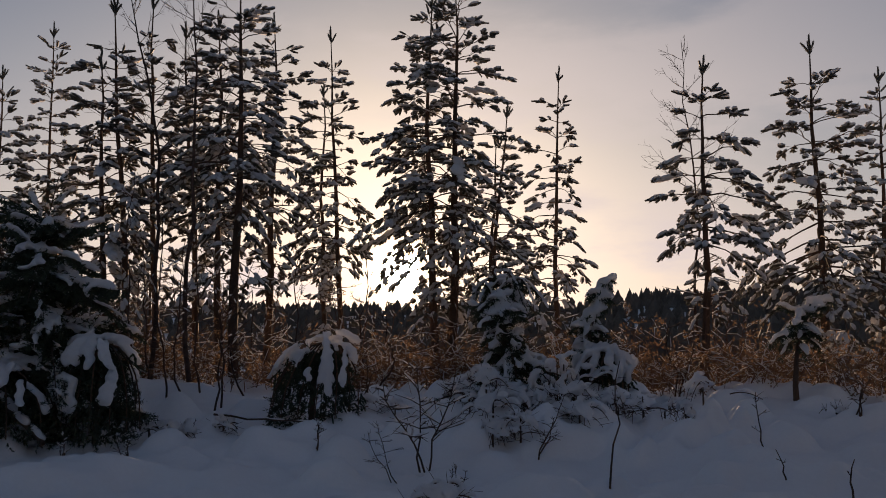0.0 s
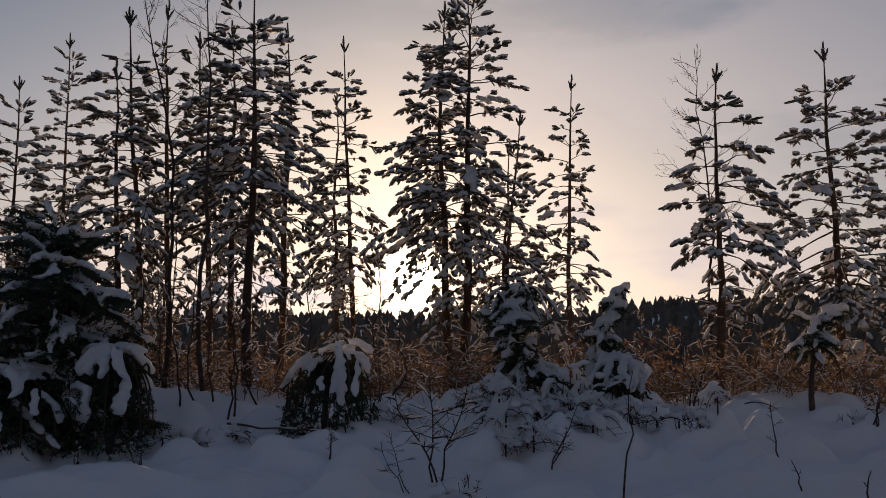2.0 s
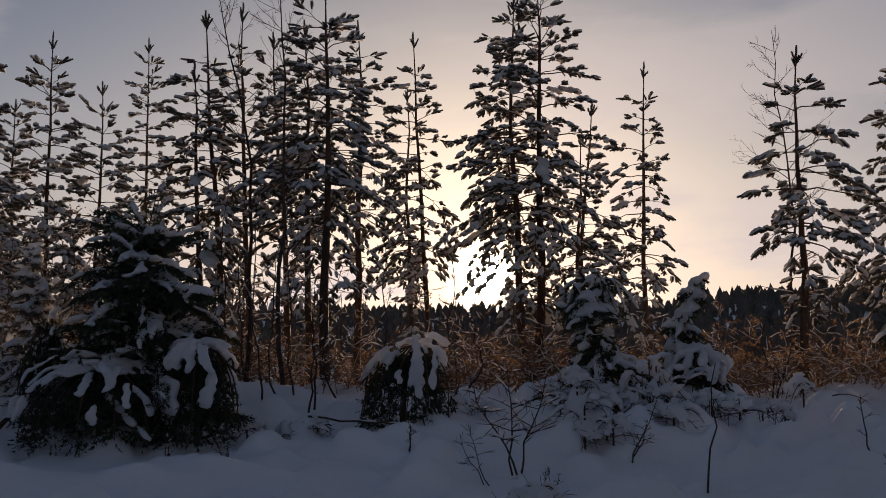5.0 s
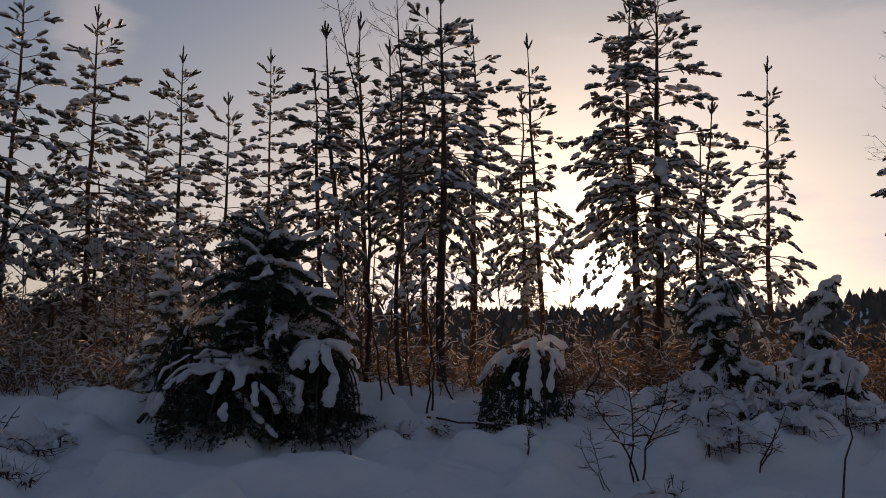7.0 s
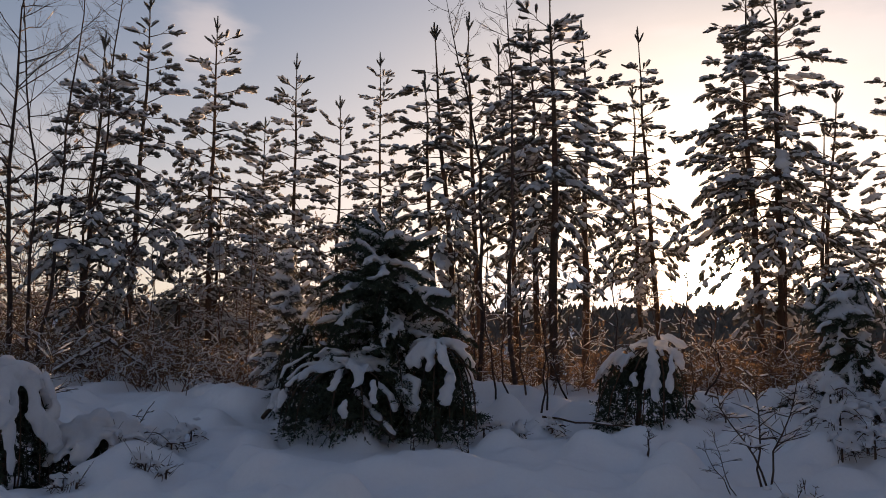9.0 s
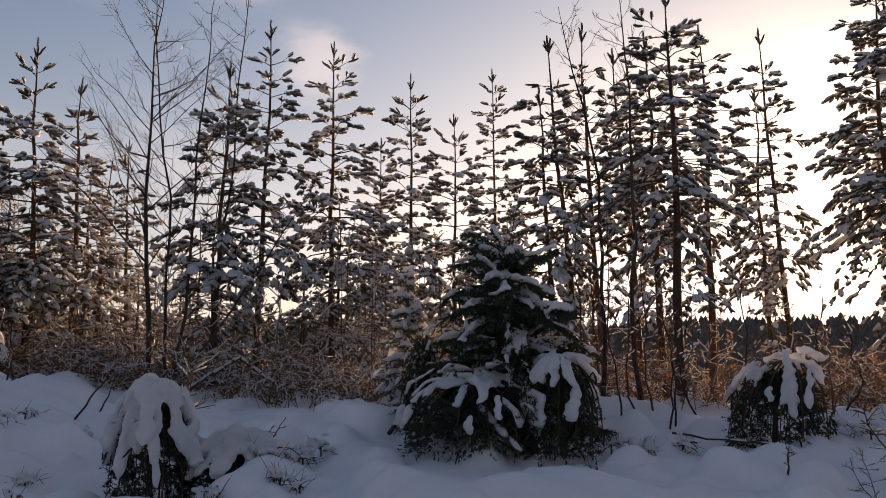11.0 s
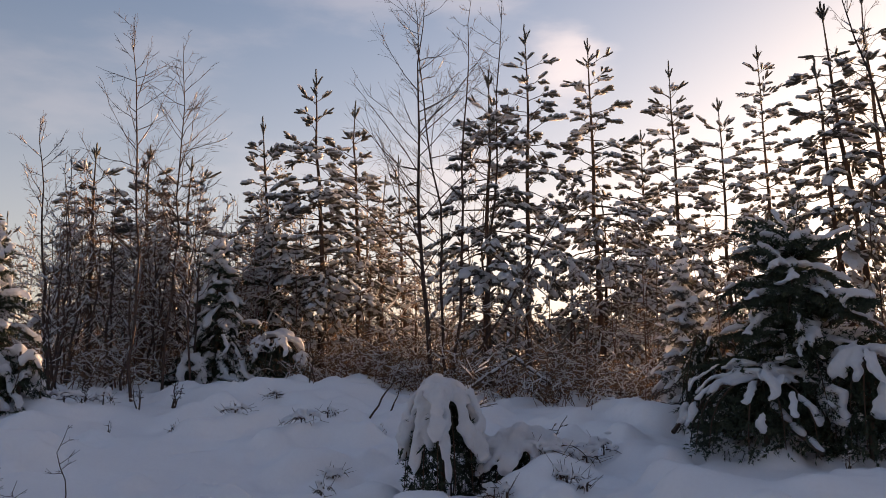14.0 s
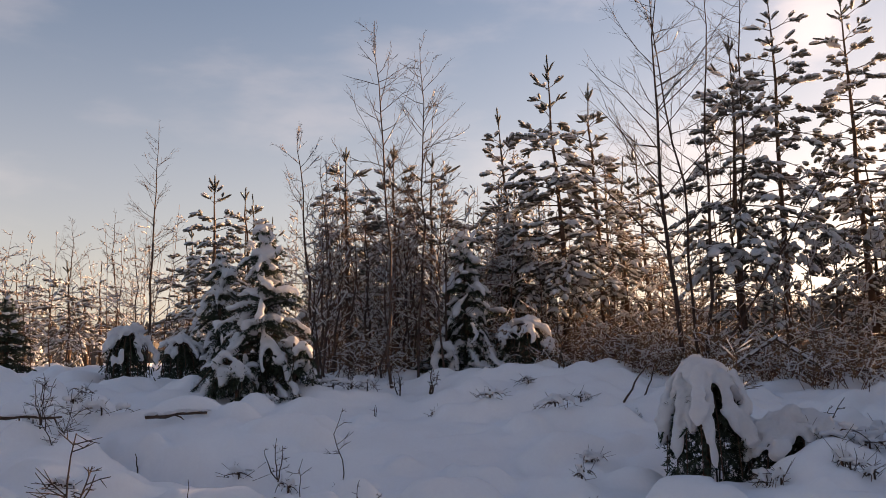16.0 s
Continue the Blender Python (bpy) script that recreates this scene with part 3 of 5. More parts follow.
            dr = droop * rng.uniform(0.6 - 0.3 * ragged, 1.3 + 0.5 * ragged) * (1 - 0.5 * f)
            pts = on_curve(stem, np.array(min(0.99, max(0.02, f + rng.normal(0, 0.022 + 0.05 * ragged))))) + out * (q * ln)[:, None]
            pts[:, 2] += ln * (q * math.tan(e) - dr * q ** 1.8)
            pts[:, 2] = np.maximum(pts[:, 2], 0.02)
            limbs.append(pts)
            limb_r.append(np.linspace(0.006 + 0.012 * ln, 0.004, 6))
            m = max(3, int(ln * fine / 0.040))
            for j in range(m):
                u = 0.12 + 0.88 * (j + rng.random()) / m
                c = on_curve(pts, np.array(u))
                d = unit(on_curve(pts, np.array(min(1.0, u + 0.1))) - on_curve(pts, np.array(max(0, u - 0.1))))
                for sg in (-1, 1):
                    t = unit(d * 0.7 + sg * side * rng.uniform(0.4, 1.0) + np.array([0, 0, rng.uniform(-0.7, 0.05)]))
                    tc.append(c)
                    td.append(t)
                    tl.append(0.07 + 0.20 * ln * (1 - 0.7 * u) * rng.uniform(0.7, 1.2))
            if rng.random() < tongue and f > bare:
                # a fat tongue of snow bowing the outer bough
                u = np.linspace(rng.uniform(0.25, 0.5), 1.04, 7)
                w = tongue_w * rng.uniform(0.6, 1.25)
                line = on_curve(pts, np.minimum(u, 1.0)) + [0, 0, 0.045 + 0.6 * w] + rng.normal(0, 0.16 * w, (7, 3))
                line[-1] = line[-2] + unit(line[-2] - line[-3]) * w * 0.7 - [0, 0, 0.5 * w]
                line[:, 2] = np.maximum(line[:, 2], 0.03)
                chain(line, w * rng.uniform(0.8, 1.2, 7) * np.array([0.4, 0.75, 0.95, 1.05, 1.0, 0.8, 0.4]), pc, pa, ps)
            k = max(3, int(ln / 0.075))
            for j in range(k):
                if f >= bare * rng.uniform(0.6, 1) and rng.random() < snow * (0.10 + 0.55 * f + 0.22 * (j / k)):
                    u = 0.25 + 0.75 * (j + 0.3 + 0.6 * rng.random()) / k
                    c = on_curve(pts, np.array(min(u, 0.98)))
                    d = pts[min(5, int(u * 5) + 1)] - pts[min(4, int(u * 5))]
                    w = rng.uniform(0.025, 0.075) * pad
                    pc.append(c + side * rng.normal(0, (0.10 + 0.08 * ragged) * ln * (1.1 - u)) + [0, 0, 0.05 - 0.03 * ragged * rng.random()])
                    pa.append(unit(d) + 0.5 * rng.standard_normal(3) * [1, 1, 0.3])
                    ps.append((w * rng.uniform(1.0, 2.2), w, w * rng.uniform(0.5, 0.9)))
        z += rng.uniform(0.10, 0.17) * (0.7 + 0.25 * H) / 1.3
    tip = stem[-1]
    tc.append(tip - [0, 0, 0.2])
    td.append(np.array([0, 0, 1.0]))
    tl.append(0.3)
    for k in range(4):
        pc.append(on_curve(stem, np.array(0.99 - 0.035 * k)))
        pa.append(np.array([0.3 * rng.normal(), 0.3 * rng.normal(), 1.0]) if k < 2 else np.array([1.0, 0.2, 0]))
        ps.append((0.10 * pad, 0.06 * pad, 0.06 * pad))
    part("trunk", trunk, M_BARK, ob)
    part("bough_frame", Soup().add(tubes(np.array(limbs), np.array(limb_r), 4)), M_BARK, ob, kind="stuff")
    part("crown", Soup().add(tufts(tc, td, tl, 8, 0.055, 0.018, rng, 0.9)), needles, ob, smooth_faces=False, kind="stuff")
    drift("snow_load", pc, pa, ps, ob, rng, 0.032, "thick pads of snow on drooping branches", rough=0.16, rounds=2)
    return ob


def snow_bush(x, y, height, rx, seed=1, arms=26, thick=0.10, label="", name="snow_bush", lean=(0, 0), cover=0.85, low=0.0, green=True, even=False):
    """A small evergreen bowed under snow: arching arms that fall to all sides, snow tongues on top, needles below."""
    rng = np.random.default_rng(seed)
    ob = root(name, x, y, label or "small evergreen bowed down under heavy tongues of snow", "snowy bush", "bushes bent under snow")
    limbs, limb_r, tc, td, tl, pc, pa, ps = [], [], [], [], [], [], [], []
    for i in range(arms):
        a = rng.random() * 6.28
        h0 = height * rng.uniform(0.45, 0.97)
        if even:
            a, h0 = i * 2.4 + rng.normal(0, 0.35), height * (0.98 - 0.5 * i / arms) * rng.uniform(0.86, 1.0)
        out = np.array([math.cos(a), math.sin(a), 0])
        r = rx * (rng.uniform(0.80, 1.08) * (1.1 - 0.3 * h0 / height) if even else rng.uniform(0.55, 1.08) * (1.15 - 0.45 * h0 / height))
        if low:
            h0 = height * rng.uniform(low + 0.1, 1.0)
        q = np.linspace(0, 1, 7)
        end = height * rng.uniform(0.0, 0.25 if even else 0.40)
        pts = np.zeros((7, 3))
        pts[:, :2] += rng.normal(0, (0.17 if even else 0.24) * rx, 2)
        wig = np.array([-out[1], out[0], 0]) * rng.normal(0, 0.45)
        pts += out * (r * q)[:, None] + wig * (r * q * q)[:, None]
        pts[:, :2] += np.array(lean) * (0.4 + 0.6 * h0 / height)
        pts[:, 2] = h0 * 0.80 + (0.35 * h0 * q * 2 * (1 - q)) - (h0 * 0.80 - min(end, h0 * 0.6)) * q ** 2.2
        if low:  # a cap held up on a thin stem
            pts[:, 2] = h0 - 0.08 + 0.3 * r * q * (1 - q) - (h0 - height * (low - rng.uniform(0, 0.12))) * q ** 2
        limbs.append(pts)
        limb_r.append(np.linspace(0.016, 0.005, 7) if green else np.linspace(0.008, 0.003, 7))
        for j in range((12 if low else 24) if green else 2):
            u = rng.uniform(0.1, 1)
            c = on_curve(pts, np.array(u))
            d = unit(on_curve(pts, np.array(min(1.0, u + 0.12))) - on_curve(pts, np.array(max(0.0, u - 0.12))))
            t = unit(d * 0.8 + 0.7 * rng.standard_normal(3) * [1, 1, 0.4] - [0, 0, 0.45 if green else -0.7])
            tc.append(c - [0, 0, 0.03])
            td.append(t)
            tl.append(rng.uniform(0.10, 0.22))
        if rng.random() < (1.0 if low else cover):
            u = np.linspace(rng.uniform(0.0, 0.3), 0.98 if low else rng.uniform(0.55, 0.95), 7)
            line = on_curve(pts, u) + [0, 0, thick * 0.30] + rng.normal(0, 0.12 * thick, (7, 3))
            w = thick * rng.uniform(0.55, 1.1)
            chain(line, w * (0.7 + 0.5 * rng.random(7)) * np.array([0.6, 0.9, 1, 1, 1, 0.9, 0.55]), pc, pa, ps)
    crown_top = np.array([lean[0], lean[1], height * 0.88])
    for _ in range(3):
        pc.append(crown_top + rng.standard_normal(3) * [0.25 * rx, 0.25 * rx, 0.04])
        pa.append(np.array([rng.normal(), rng.normal(), 0.0]))
        ps.append((0.20 * rx, 0.15 * rx, 0.10 * rx))
    stem = np.array([[0, 0, 0], [lean[0] * 0.3, lean[1] * 0.3, height * 0.4], crown_top])
    part("stem", Soup().add(tubes(stem, np.array([0.035, 0.028, 0.015]) if green else np.array([0.012, 0.010, 0.006]), 6)), M_BARK, ob)
    part("bough_frame", Soup().add(tubes(np.array(limbs), np.array(limb_r), 4)), M_BARK, ob, kind="stuff")
    if green:
        part("crown", Soup().add(tufts(tc, td, tl, 15, 0.055, 0.015, rng, 0.7)), M_SPRUCE, ob, smooth_faces=False, kind="stuff")
    else:
        ends = np.array(tc) + np.array(td) * np.array(tl)[:, None]
        part("twig_spray", Soup().add(tubes(np.stack([np.array(tc), ends], 1), np.tile((0.0035, 0.002), (len(tc), 1)), 3)), M_TWIG, ob, kind="stuff")
    drift("snow_load", pc, pa, ps, ob, rng, max(0.018, thick * 0.26), "soft rounded snow draped over the branches")
    return ob


def draped_bush(x, y, height, rx, seed=1, gaps=0.35, thick=0.10, rim=(0.55, 0.95), lean=(0, 0), fingers=40, label="", name="snow_bush", square=1.0, flank=None, long=0.6):
    """An evergreen hidden under one heavy blanket of snow with hanging lobes, dark gaps and needle fingers at its hem."""
    rng = np.random.default_rng(seed)
    ob = root(name, x, y, label or "evergreen bush under a smooth heavy blanket of snow", "snowy bush", "bushes bent under snow")
    ph = rng.random(4) * 6.28
    lean = np.array(lean)

    def hem(a):
        k = 0.5 + 0.28 * math.sin(3 * a + ph[0]) + 0.22 * math.sin(7 * a + ph[1])
        if flank is not None:  # one side hangs lower than the rest
            k += 0.5 * math.cos(a - flank)
        return rim[0] + (rim[1] - rim[0]) * min(1.1, max(0, k))

    def skin(a, v, inset=0.0):
        r = (rx * (math.sin(min(v, 1) * 1.57) ** square) - inset) * (1 + 0.10 * math.sin(2 * a + ph[2]) + 0.06 * math.sin(5 * a + ph[3]))
        z = (height - inset) * (math.cos(min(v, 1) * 1.57) ** 0.75)
        sway = lean * (z / height) ** 2
        return np.array([math.cos(a) * r + sway[0], math.sin(a) * r + sway[1], z])

    pc, pa, ps, tc, td, tl = [], [], [], [], [], []
    count = int(14 * (rx / 0.5) + 8)
    for tier, (v0, v1) in enumerate(((0.03, 0.50), (0.30, 0.78), (0.55, 1.0))):  # laden boughs, row below row
        n = int(count * (0.55, 0.9, 1.0)[tier])
        for i in range(n):
            a = (i + rng.uniform(-0.3, 0.3)) * 6.283 / n + tier
            if rng.random() < gaps * (0.5, 0.8, 1.0)[tier]:
                continue
            start = v0 * rng.uniform(0.7, 1.3)
            end = min(hem(a), start + (v1 - start) * rng.uniform(0.75, 1.15) * long)
            if end - start < 0.06:
                continue
            swell, veer = rng.normal(0.0, 0.07 * rx), rng.normal(0, 0.25 / long)
            line = np.array([skin(a + veer * (q - start), q, -swell) for q in np.linspace(start, end, 5)])
            line += rng.normal(0, 0.016, line.shape)
            w = thick * rng.uniform(0.55, 1.25)
            chain(line, w * (0.75 + 0.5 * rng.random(5)) * np.array([0.6, 0.95, 1.1, 1.15, 0.95]), pc, pa, ps, 0.75)
    for i in range(int(count * 40 * height)):  # needles inside the blanket
        a, v = rng.random() * 6.28, rng.uniform(0.15, 1.0) ** 0.8
        p = skin(a, v, 0.10 + 0.25 * rx * rng.random())
        p[2] = max(p[2], 0.10)
        out = np.array([math.cos(a), math.sin(a), 0])
        tc.append(p)
        td.append(unit(out * 0.7 - [0, 0, rng.uniform(-0.1, 0.8)] + 0.6 * rng.standard_normal(3)))
        tl.append(rng.uniform(0.08, 0.18))
    fc, fd, fl = [], [], []
    for i in range(fingers):  # shoots hanging from the hem
        a = rng.random() * 6.28
        p = skin(a, min(0.98, hem(a) * rng.uniform(0.85, 1.05)))
        out = np.array([math.cos(a), math.sin(a), 0])
        fc.append(p)
        fd.append(unit(out * rng.uniform(0.1, 0.8) - [0, 0, 1.0] + 0.3 * rng.standard_normal(3)))
        fl.append(min(rng.uniform(0.06, 0.14), max(0.02, p[2] - 0.05)))
    limbs = [np.array([skin(a, v, 0.04 + 0.03 * rx) for v in np.linspace(0.05, 0.95, 6)]) for a in np.arange(14) * 0.449]
    part("stem", Soup().add(tubes(np.array([[0, 0, 0], [lean[0] * 0.2, lean[1] * 0.2, height * 0.5], [lean[0] * 0.9, lean[1] * 0.9, height * 0.93]]), np.array([0.04, 0.03, 0.015]), 6)), M_BARK, ob)
    part("bough_frame", Soup().add(tubes(np.array(limbs), np.tile(np.linspace(0.014, 0.006, 6), (14, 1)), 4)), M_BARK, ob, kind="stuff")
    crown = Soup().add(tufts(tc, td, tl, 13, 0.050, 0.015, rng, 0.9))
    part("crown", crown, M_SPRUCE, ob, smooth_faces=False, kind="stuff")
    if fingers:
        part("needle_fringe", shoots(fc, fd, fl, np.full(len(fc), 0.014), rng, 14, 0.035, 0.010), M_SPRUCE, ob, smooth_faces=False, kind="stuff")
    for k in range(4):
        pc.append(skin(rng.random() * 6.28, 0.12) + [0, 0, 0.01])
        pa.append(np.array([rng.normal(), rng.normal(), 0]))
        ps.append((thick * 1.5, thick * 1.2, thick * 0.6))
    drift("snow_load", pc, pa, ps, ob, rng, 0.024, "soft heavy lobes of snow on bowed branches", rough=0.24, rounds=2)
    return ob


def shrub(x, y, height, seed=1, stems=3, lean=(0, 0), fork=7, snow=0.5, girth=0.010, spread=0.35, label="", name="bare_shrub"):
    """A leafless sapling: a few stems with forked twigs and bits of snow."""
    rng = np.random.default_rng(seed)
    ob = root(name, x, y, label or "leafless sapling with thin dark twigs standing in snow", "bare shrub", "saplings in the snow")
    P, R, P2, R2, pc, pa, ps = [], [], [], [], [], [], []
    for i in range(stems):
        h = height * rng.uniform(0.65, 1.0) if i else height
        tilt = np.array([*(np.array(lean) + rng.normal(0, spread * 0.5, 2) * (1 if i else 0.2)), 1.0]) * h
        stem = stem_curve(tilt, 7, rng, 0.10 * h)
        P.append(stem)
        R.append(np.linspace(girth, girth * 0.35, 7))
        for j in range(fork):
            u = rng.uniform(0.3, 0.97)
            c = on_curve(stem, np.array(u))
            d = unit(np.array([rng.normal(), rng.normal(), rng.uniform(0.1, 0.9)]))
            ln = h * rng.uniform(0.15, 0.42) * (1.15 - 0.6 * u)
            e = c + d * ln
            mid = (c + e) / 2 + rng.standard_normal(3) * 0.06 * ln
            P2.append(np.stack([c, mid, e]))
            R2.append((girth * 0.5, girth * 0.4, girth * 0.25))
            for _ in range(2):
                d2 = unit(d + 0.8 * rng.standard_normal(3) * [1, 1, 0.6])
                P2.append(np.stack([mid, mid + d2 * ln * 0.2, mid + d2 * ln * 0.45]))
                R2.append((girth * 0.35, girth * 0.3, girth * 0.2))
            if rng.random() < snow:
                pc.append(mid + [0, 0, girth * 0.9])
                pa.append(e - c)
                ps.append((ln * 0.33, girth * 1.3, girth * 1.2))
    for p, r in zip(P, R):
        part("stem", Soup().add(tubes(p, r, 5)), M_TWIG, ob)
    part("twig_spray", Soup().add(tubes(np.array(P2), np.array(R2), 3)), M_TWIG, ob, kind="stuff")
    if pc:
        part("snow_load", Soup().add(clumps(pc, pa, ps, rng, 1)), M_LOAD, ob, kind="stuff")
    return ob


def stick(p0, p1, r, seed=1, snow=0.8, name="fallen_branch", label="", forks=4):
    """A bare branch or thin log from p0 to p1, with snow along its top."""
    rng = np.random.default_rng(seed)
    ob = new(name)
    ob.location = p0
    tagged(ob, label or "dead fallen branch with snow along its top", "fallen branch", "fallen branches")
    d = np.array(p1) - np.array(p0)
    ln = float(np.linalg.norm(d))
    q = np.linspace(0, 1, 7)
    pts = d * q[:, None] + rng.normal(0, 0.018 * ln, (7, 3)) * np.sin(q * 3.14)[:, None]
    part("stem", Soup().add(tubes(pts, np.linspace(r, r * 0.55, 7), 7)), M_TWIG, ob)
    if forks:
        P, R = [], []
        for _ in range(forks):
            c = on_curve(pts, np.array(rng.uniform(0.3, 0.95)))
            g = unit(d / ln + 0.9 * rng.standard_normal(3)) * ln * rng.uniform(0.1, 0.3)
            P.append(np.stack([c, c + g * 0.5 + rng.normal(0, 0.02, 3), c + g]))
            R.append((r * 0.4, r * 0.3, r * 0.2))
        part("twig_spray", Soup().add(tubes(np.array(P), np.array(R), 4)), M_TWIG, ob, kind="stuff")
    if snow:
        u = (np.arange(int(ln / 0.12) + 1) + rng.random(int(ln / 0.12) + 1)) * 0.12 / ln
        u = u[(u < 0.97) & (rng.random(len(u)) < snow)]
        if len(u):
            c = on_curve(pts, u) + [0, 0, r * 0.8]
            w = r * rng.uniform(0.9, 1.5, len(u))
            part("snow_load", Soup().add(clumps(c, np.tile(d, (len(u), 1)), np.stack([w * 0 + 0.10, w, w * 0.8], 1), rng, 2, 0.12)), M_LOAD, ob, kind="stuff")
    return ob


# pines and birches on the sunny side of the clearing
pine(8.49, 17.00, (0.24, -0.12, 7.11), crown=0.35, radius=1.19, seed=11, snow=0.52)
pine(7.13, 16.53, (0.08, -0.03, 7.39), crown=0.34, radius=1.89, seed=12, full=1.2, shape=0.85, girth=0.09, snow=0.52)
pine(4.35, 14.88, (0.22, -0.07, 5.70), crown=0.4, radius=1.35, seed=13, big=6, shape=0.75, snow=0.52)
birch(4.81, 16.31, (-0.17, 0.05, 7.01), seed=14, girth=0.035, low=0.45, spread=0.5, label='pale thin birch with hanging fine twigs')
pine(2.58, 19.83, (0.12, -0.02, 8.05), crown=0.36, radius=1.08, seed=15, shape=0.6, snow=0.52)
pine(0.12, 17.70, (0.11, -0.00, 8.91), crown=0.42, radius=1.89, seed=16, full=1.25, girth=0.1, shape=0.55, big=7, snow=0.52)
pine(-0.19, 17.90, (-0.08, -0.00, 8.67), crown=0.42, radius=1.40, seed=17, full=1.1, girth=0.09, big=5, shape=0.6, snow=0.52)
pine(0.77, 18.59, (0.61, -0.04, 6.66), crown=0.35, radius=1.46, seed=18, big=5, shape=0.8, snow=0.52)
pine(0.89, 19.38, (0.30, -0.02, 6.34), crown=0.4, radius=0.86, seed=19, snow=0.52)
pine(-2.27, 19.37, (-0.36, -0.05, 8.78), crown=0.4, radius=1.03, seed=20, shape=0.6, snow=0.52)
pine(-2.65, 20.13, (-0.23, -0.03, 7.84), crown=0.4, radius=0.65, seed=21, snow=0.52)
pine(-3.46, 17.67, (-0.14, -0.03, 8.11), crown=0.48, radius=1.13, seed=22, full=1.3, girth=0.085, big=5, shape=0.55, snow=0.52)
pine(-3.59, 14.87, (-0.07, -0.02, 7.22), crown=0.46, radius=1.35, seed=23, full=1.3, girth=0.085, big=6, shape=0.5, snow=0.52)
pine(-4.14, 16.08, (-0.21, -0.05, 7.12), crown=0.46, radius=1.03, seed=24, full=1.2, snow=0.52)
birch(-3.80, 13.06, (-0.19, -0.06, 6.71), seed=25, girth=0.045, low=0.5, spread=0.45, count=22, label='dark thin birch among the pines')
birch(-4.40, 13.50, (-0.71, -0.25, 6.76), seed=26, girth=0.045, low=0.5, spread=0.5, bow=0.1, count=24, label='leaning bare birch among the pines')
pine(-5.59, 15.21, (-0.39, -0.15, 7.01), crown=0.4, radius=0.81, seed=27, snow=0.52)
pine(-5.17, 15.99, (-0.39, -0.13, 7.58), crown=0.44, radius=0.86, seed=28, snow=0.52)
pine(-4.69, 16.76, (-0.47, -0.14, 7.47), crown=0.42, radius=0.86, seed=29, snow=0.52)
pine(-5.82, 15.12, (-0.32, -0.13, 6.03), crown=0.4, radius=1.13, seed=30, big=6, snow=0.52)
pine(-10.14, 21.73, (-0.04, -0.02, 10.41), crown=0.36, radius=1.41, seed=31, shape=0.8, full=1.22, big=18, snow=0.62)
pine(-10.20, 19.47, (-0.05, -0.02, 8.31), crown=0.36, radius=1.54, seed=32, shape=0.8, full=1.22, big=26, snow=0.62)
pine(-10.67, 18.08, (-0.08, -0.05, 8.80), crown=0.36, radius=1.34, seed=33, full=1.22, big=18, snow=0.62)
pine(-12.88, 20.24, (-0.06, -0.04, 8.58), crown=0.36, radius=1.34, seed=34, full=1.22, big=18, snow=0.62)
pine(-11.71, 16.22, (-0.08, -0.06, 9.15), crown=0.36, radius=2.18, seed=35, shape=0.8, girth=0.08, full=1.22, big=38, snow=0.62)
# thin stems at the foot of the pine group
birch(-4.29, 12.48, (-0.22, -0.08, 3.36), seed=40, girth=0.015, low=0.25, spread=0.35, count=10, snow=0.5, label='thin bare birch stem in the thicket')
birch(-3.86, 12.41, (-0.20, -0.07, 3.16), seed=41, girth=0.015, low=0.25, spread=0.35, count=10, snow=0.5, label='thin bare birch stem in the thicket')
birch(-3.69, 12.26, (0.01, 0.00, 2.45), seed=42, girth=0.015, low=0.25, spread=0.35, count=10, snow=0.5, label='thin bare birch stem in the thicket')
birch(-3.57, 12.81, (-0.11, -0.03, 2.70), seed=43, girth=0.015, low=0.25, spread=0.35, count=10, snow=0.5, label='thin bare birch stem in the thicket')
birch(-3.24, 12.18, (0.12, 0.03, 1.82), seed=44, girth=0.015, low=0.25, spread=0.35, count=10, snow=0.5, label='thin bare birch stem in the thicket')
birch(-3.16, 12.61, (-0.27, -0.07, 2.40), seed=45, girth=0.015, low=0.25, spread=0.35, count=10, snow=0.5, label='thin bare birch stem in the thicket')
birch(-4.42, 13.29, (-0.20, -0.07, 2.36), seed=46, girth=0.015, low=0.25, spread=0.35, count=10, snow=0.5, label='thin bare birch stem in the thicket')
birch(-3.06, 13.66, (0.01, 0.00, 2.06), seed=47, girth=0.015, low=0.25, spread=0.35, count=10, snow=0.5, label='thin bare birch stem in the thicket')
birch(-2.54, 14.78, (0.00, 0.00, 2.82), seed=48, girth=0.015, low=0.25, spread=0.35, count=10, snow=0.5, label='thin bare birch stem in the thicket')
birch(-1.49, 15.93, (0.09, 0.01, 3.13), seed=49, girth=0.015, low=0.25, spread=0.35, count=10, snow=0.5, label='thin bare birch stem in the thicket')
birch(-1.02, 13.46, (0.02, 0.00, 1.15), seed=50, girth=0.015, low=0.25, spread=0.35, count=10, snow=0.5, label='thin bare birch stem in the thicket')
birch(0.76, 15.98, (0.10, -0.01, 2.90), seed=51, girth=0.015, low=0.25, spread=0.35, count=10, snow=0.5, label='thin bare birch stem in the thicket')
# pines and birches farther along the clearing
pine(-11.75, 13.79, (-0.01, -0.00, 8.25), crown=0.36, radius=1.41, seed=60, full=0.98, big=18, snow=0.62)
pine(-12.11, 12.96, (0.01, 0.01, 7.05), crown=0.36, radius=1.47, seed=61, full=1.46, big=18, snow=0.62)
birch(-11.78, 11.05, (-0.12, -0.12, 7.75), seed=62, girth=0.055, low=0.25, spread=1.15, count=30, label='tall bare birch with wide dark limbs')
birch(-11.86, 11.40, (-0.42, -0.44, 8.18), seed=63, girth=0.035, low=0.35, spread=0.6, count=24)
